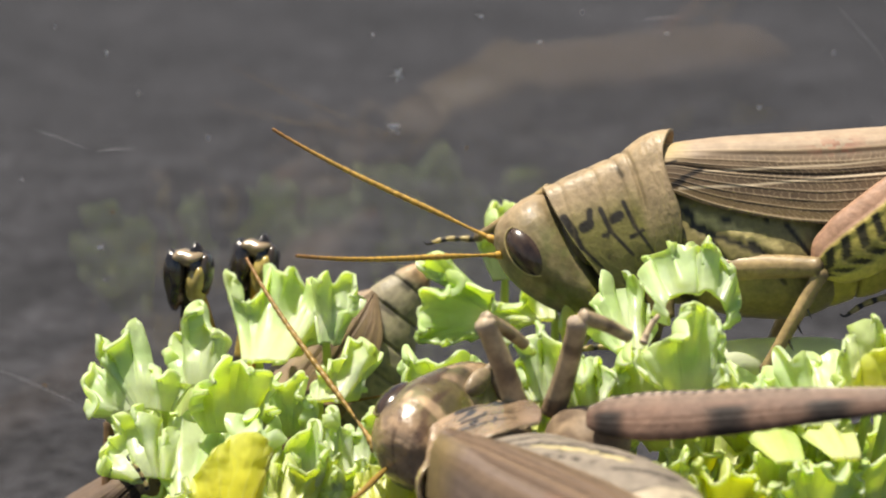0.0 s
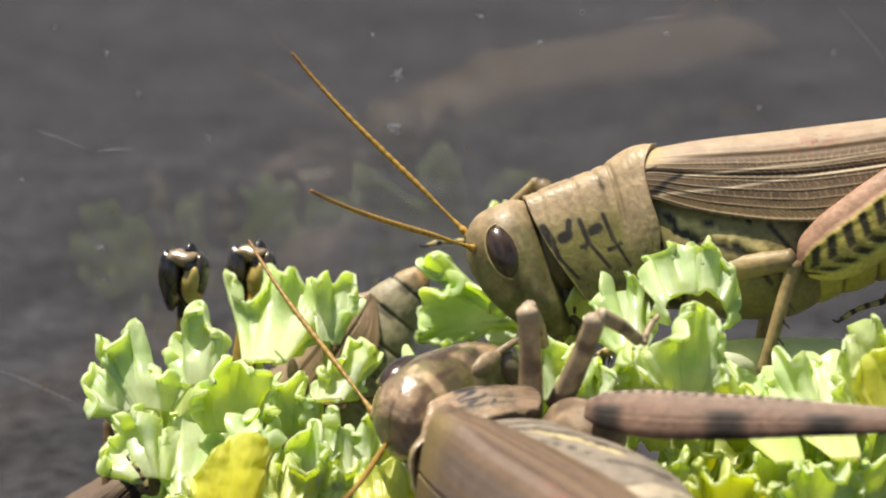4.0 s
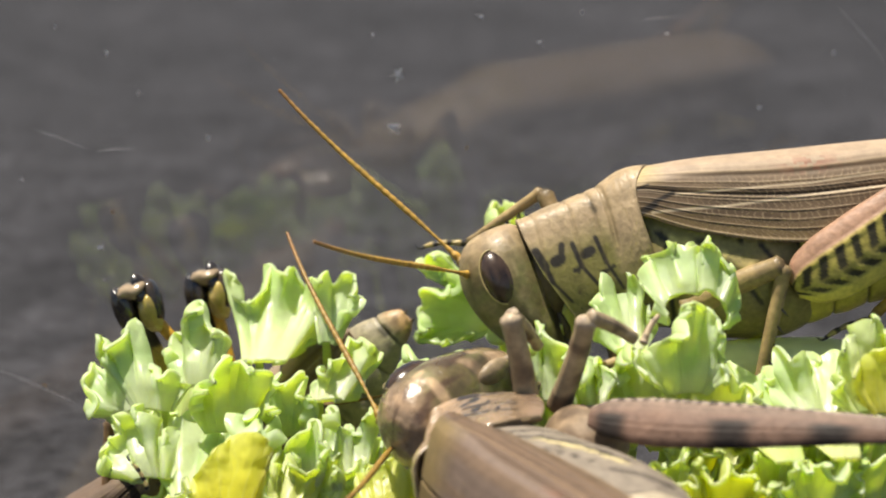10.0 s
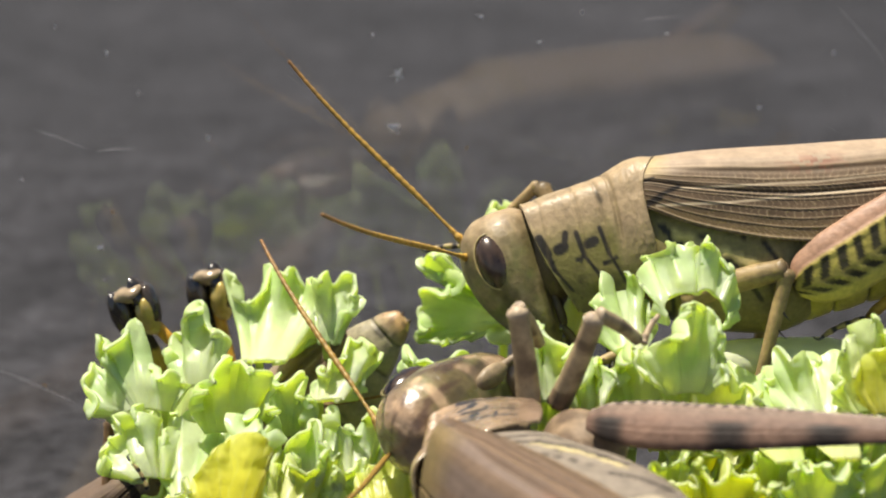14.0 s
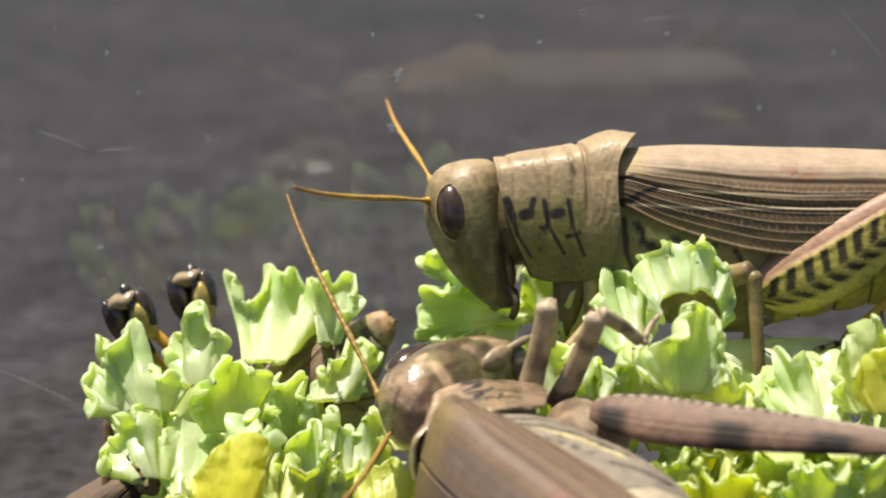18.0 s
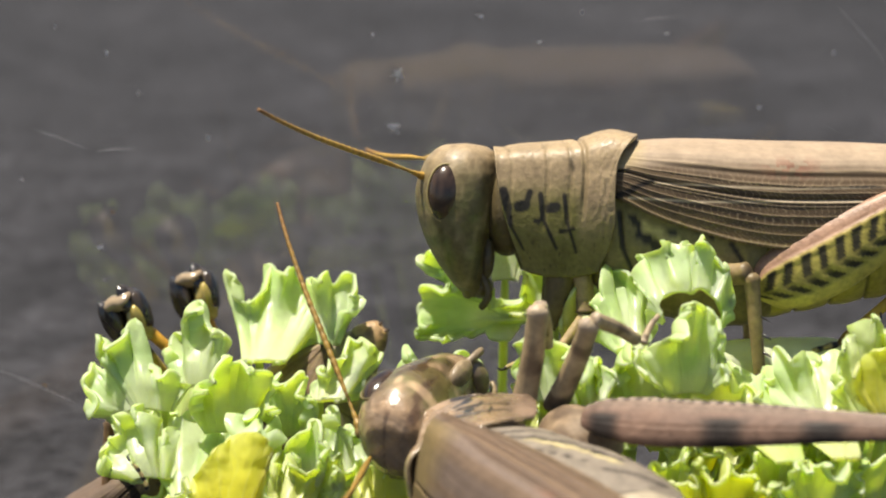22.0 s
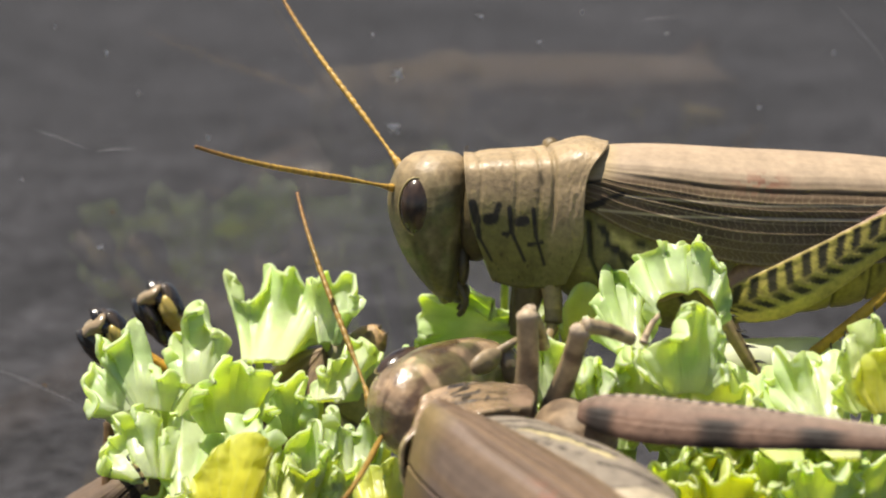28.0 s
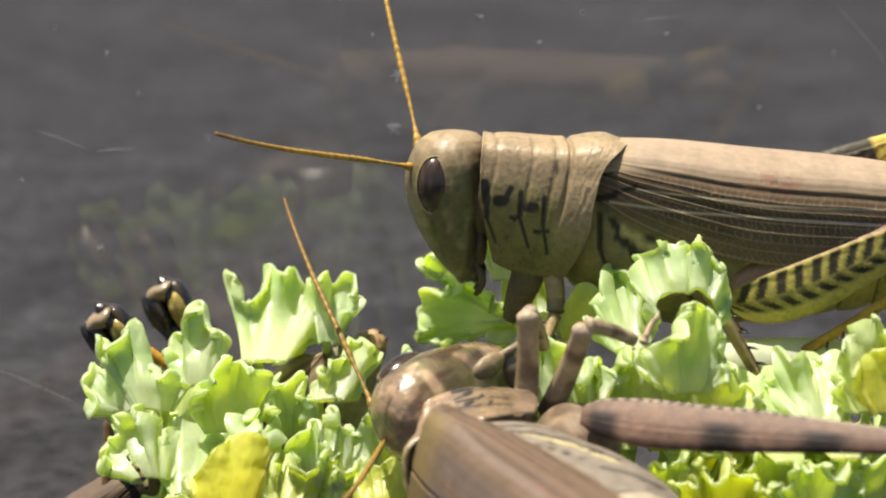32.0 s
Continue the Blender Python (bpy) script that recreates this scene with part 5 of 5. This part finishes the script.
        keyed("far_fore", inv @ hw, at(*blend(fore_knee, t), -9.5), at(*blend(fore_toe, t), -12), 9.6, 7.4, -RIGHT - UP * 0.15, 1.0)
    for k in rows:
        walk(main[k], rows[k])
    for k, (a, b, c) in leg_rows.items():
        for ob, r in zip(main_legs[k], (a, b, c)):
            walk(ob, r)

    # grasshopper in front: it rocks about its hind thigh, and its antenna sways
    rock = [(0, 24, 10, 8.9), (1, 26, -2, 6.8), (2, 24, -3, 4.8), (3, 22, -3, 3.3), (6, 21, -2, 3), (8, 26, 4, 1.5), (9.5, 26, 12, 3.3), (11, 30, 12, 1.7), (13, 30, 16, 2), (14.5, 21, 20, 4.4), (16.5, 27, 12, 1.5),
            (17.5, 32, 1, -1.7), (19, 29, 3, 0), (21, 24, 9, 1.1), (22.5, 10, 13, 4.4), (23.5, 9, 13, 4.1), (25.5, 9, 10, 3.1), (27.5, 8, 4, 2.4), (28, 8, 2, 0), (28.5, 12, 6, -0.9), (30, 15, 10, -0.5), (32, 14, 10, 0.4)]
    front_tip = [(0, 440, 455), (1.5, 440, 440), (3, 450, 428), (5.5, 446, 409), (6, 475, 395), (7, 489, 381), (8, 512, 386), (9, 505, 402), (10, 512, 410), (11, 489, 398), (12, 480, 415), (13, 493, 400), (14, 466, 423),
                 (14.5, 470, 420), (16.5, 466, 406), (17, 486, 381), (17.5, 500, 358), (18, 512, 344), (19, 470, 365), (20, 500, 347), (21, 500, 361), (22, 495, 358), (23, 545, 335), (24, 551, 358), (25.5, 532, 352),
                 (27.5, 460, 384), (28, 530, 340), (28.6, 546, 335), (29, 517, 352), (30, 534, 381), (31, 483, 352), (32, 507, 350)]
    front_head = [(0, -52), (2, -50), (6, -44), (16.5, -44), (20.5, -48), (21.5, -60), (23, -66), (25.5, -62), (27.5, -44), (32, -44)]
    fore_tops = [(0, 853, 562), (1.4, 868, 566), (1.8, 925, 550), (2.4, 928, 541), (8, 945, 533), (9.8, 932, 540), (10.1, 885, 562), (10.6, 905, 545), (13.5, 918, 542), (14.5, 908, 542), (16.5, 945, 541), (17.2, 961, 533),
                 (18, 970, 533), (20, 965, 535), (21.2, 957, 530), (23.6, 945, 557), (25, 925, 560), (27.5, 930, 553), (28.5, 935, 540), (30, 938, 532), (32, 933, 548)]
    fore_roots = [(0, 918, 735), (1.4, 922, 730), (1.8, 935, 715), (8, 942, 710), (10.1, 932, 720), (14.5, 935, 715), (20, 925, 710), (30, 928, 715), (32, 928, 715)]
    mid_tops = [(0, 1025, 560), (1.4, 1030, 562), (1.8, 1055, 560), (8, 1060, 548), (10, 1040, 560), (14, 1055, 555), (20, 1060, 555), (23, 1040, 570), (25.5, 1020, 572), (28, 1030, 575), (30, 1022, 580), (32, 1035, 575)]
    mid_roots = [(0, 975, 740), (8, 990, 715), (20, 985, 715), (32, 975, 720)]
    pieces = {k: ([], [], []) for k in front_legs}
    body, head, far, near = [], [], [], []
    hinge = at(1054, 740, 19)
    for t in sorted({r[0] for tab in (rock, front_tip, fore_tops, mid_tops) for r in tab}):
        dx, dy, a = blend(rock, t)
        spin = Matrix.Rotation(radians(a), 4, NEAR)
        shift = Matrix.Translation((RIGHT * dx - UP * dy) / 25 * 0.87 * MM)
        m = shift @ Matrix.Translation(hinge) @ spin @ Matrix.Translation(-hinge) @ FRONT_POSE
        body.append((t, m))
        nod, = blend(front_head, t)
        hm = Matrix.Translation(FRONT_IN @ (RIGHT * 0.0007 - UP * 0.001)) @ SADDLE_BENT @ Matrix.Translation(NECK + Vector((0.0014, -0.0004, 0))) @ Matrix.Rotation(radians(nod), 4, "Z") @ Matrix.Translation(-NECK)
        head.append((t, hm))
        far.append((t, feeler_pose(m @ hm, ANTENNA_FAR, *blend(front_tip, t), 18.6, -1)))
        near.append((t, feeler_pose(m @ hm, ANTENNA_NEAR, 585, 900, 18.6, 1)))
        for k, knees, roots, toe, near_by in (("fore", fore_tops, fore_roots, (975, 640, 8), 13), ("mid", mid_tops, mid_roots, (1140, 608, 12), 15)):
            top = at(*blend(knees, t), near_by)
            thigh, shin, foot = front_legs[k]
            pieces[k][0].append((t, m.inverted() @ along(top, at(*blend(roots, t), 11))))
            pieces[k][1].append((t, m.inverted() @ along(top, at(*toe))))
            if foot:
                pieces[k][2].append((t, m.inverted() @ along(at(1138, 610, 12), at(1166, 558, 11))))
    for k in pieces:
        for ob, r in zip(front_legs[k], pieces[k]):
            if ob:
                walk(ob, r)
    walk(front["root"], body)
    walk(front["head"], head)
    walk(front["antenna_far"], far)
    walk(front["antenna_near"], near)

    # leaves that stir under the feeding and the walking
    for ob, x, y, w, rows in ((eaten, 985, 565, -9, [(0, 0, 4), (13.5, 0, 4), (16.5, 0, 0), (20, 0, 0), (24, 0, -4), (25.5, 0, 4), (28, 0, 16), (30, 0, 18), (31.5, 0, 8), (32, 0, 4)]),
                              (hooded, 1215, 578, 6, [(0, 9, 2), (13.5, 8, 2), (16.5, 0, 0), (22, -2, 0), (25.5, -6, 0), (28, -8, 0), (32, -8, 0)])):
        walk(ob, [(t, stand(x + dx, y + dy, w)) for t, dx, dy in rows])

    # the smaller one behind: it backs away down the leaves, its knees fold after it
    crouch = [(0, 308, 868, 53, 0), (1.5, 318, 860, 53, 0), (3, 330, 854, 53, 0), (3.5, 320, 858, 53, 0), (5.5, 248, 878, 45, -14), (9, 244, 882, 45, -14), (13, 244, 884, 45, -15), (16.5, 246, 892, 46, -20), (19, 244, 900, 47, -22),
              (22, 242, 916, 47, -24), (23, 242, 930, 47, -24), (28, 246, 930, 48, -24), (32, 246, 938, 48, -24)]
    knee_a = [(0, 338, 478), (1, 355, 470), (2, 368, 462), (3, 366, 460), (3.5, 352, 468), (5.5, 272, 515), (6, 262, 522), (7, 246, 534), (9, 247, 533), (13, 243, 536), (16.5, 235, 548), (19, 228, 550), (22, 225, 552), (23, 203, 580),
              (25.5, 192, 590), (28, 188, 590), (32, 195, 580)]
    knee_b = [(0, 455, 462), (1, 470, 458), (3, 500, 452), (3.5, 480, 460), (5.5, 375, 508), (6, 361, 510), (9, 370, 512), (13, 378, 512), (16.5, 357, 515), (17, 340, 515), (19, 348, 513), (22, 348, 515), (22.5, 315, 518), (23, 280, 528),
              (24.5, 276, 538), (28, 284, 542), (32, 300, 535)]
    body, pieces = [], {k: ([], [], []) for k in third_legs}
    for t in sorted({r[0] for tab in (crouch, knee_a, knee_b) for r in tab}):
        x, y, lean, turn = blend(crouch, t)
        m = stand(x, y, -17, lean, turn)
        body.append((t, m))
        m = m @ Matrix.Diagonal((0.9, 0.9, 0.9, 1))
        for k, tab, z, toe in (("first", knee_a, 3.0, (400, 735, -9)), ("second", knee_b, -3.0, (420, 760, -13))):
            w = -9.0 if k == "first" else -15.0
            kp = at(*blend(tab, t), w)
            hp = kp + (at(340 if k == "first" else 430, 750, toe[2] - 4) - kp).normalized() * 0.0171
            thigh = along(hp, kp)
            shin = along(kp, at(*toe))
            foot = along(kp + (at(*toe) - kp).normalized() * 0.0153, at(toe[0] + 60, toe[1] + 20, toe[2]))
            for r, q in zip(pieces[k], (thigh, shin, foot)):
                r.append((t, m.inverted() @ q))
    walk(third["root"], body)
    for k in pieces:
        for ob, r in zip(third_legs[k], pieces[k]):
            walk(ob, r)


third["antenna_far"].matrix_basis = Matrix.Translation(ANTENNA_FAR) @ pose(0, 0, 0, 0, 0, 200)
third["antenna_near"].matrix_basis = Matrix.Translation(ANTENNA_NEAR) @ pose(0, 0, 0, 0, 0, 215)
motions()
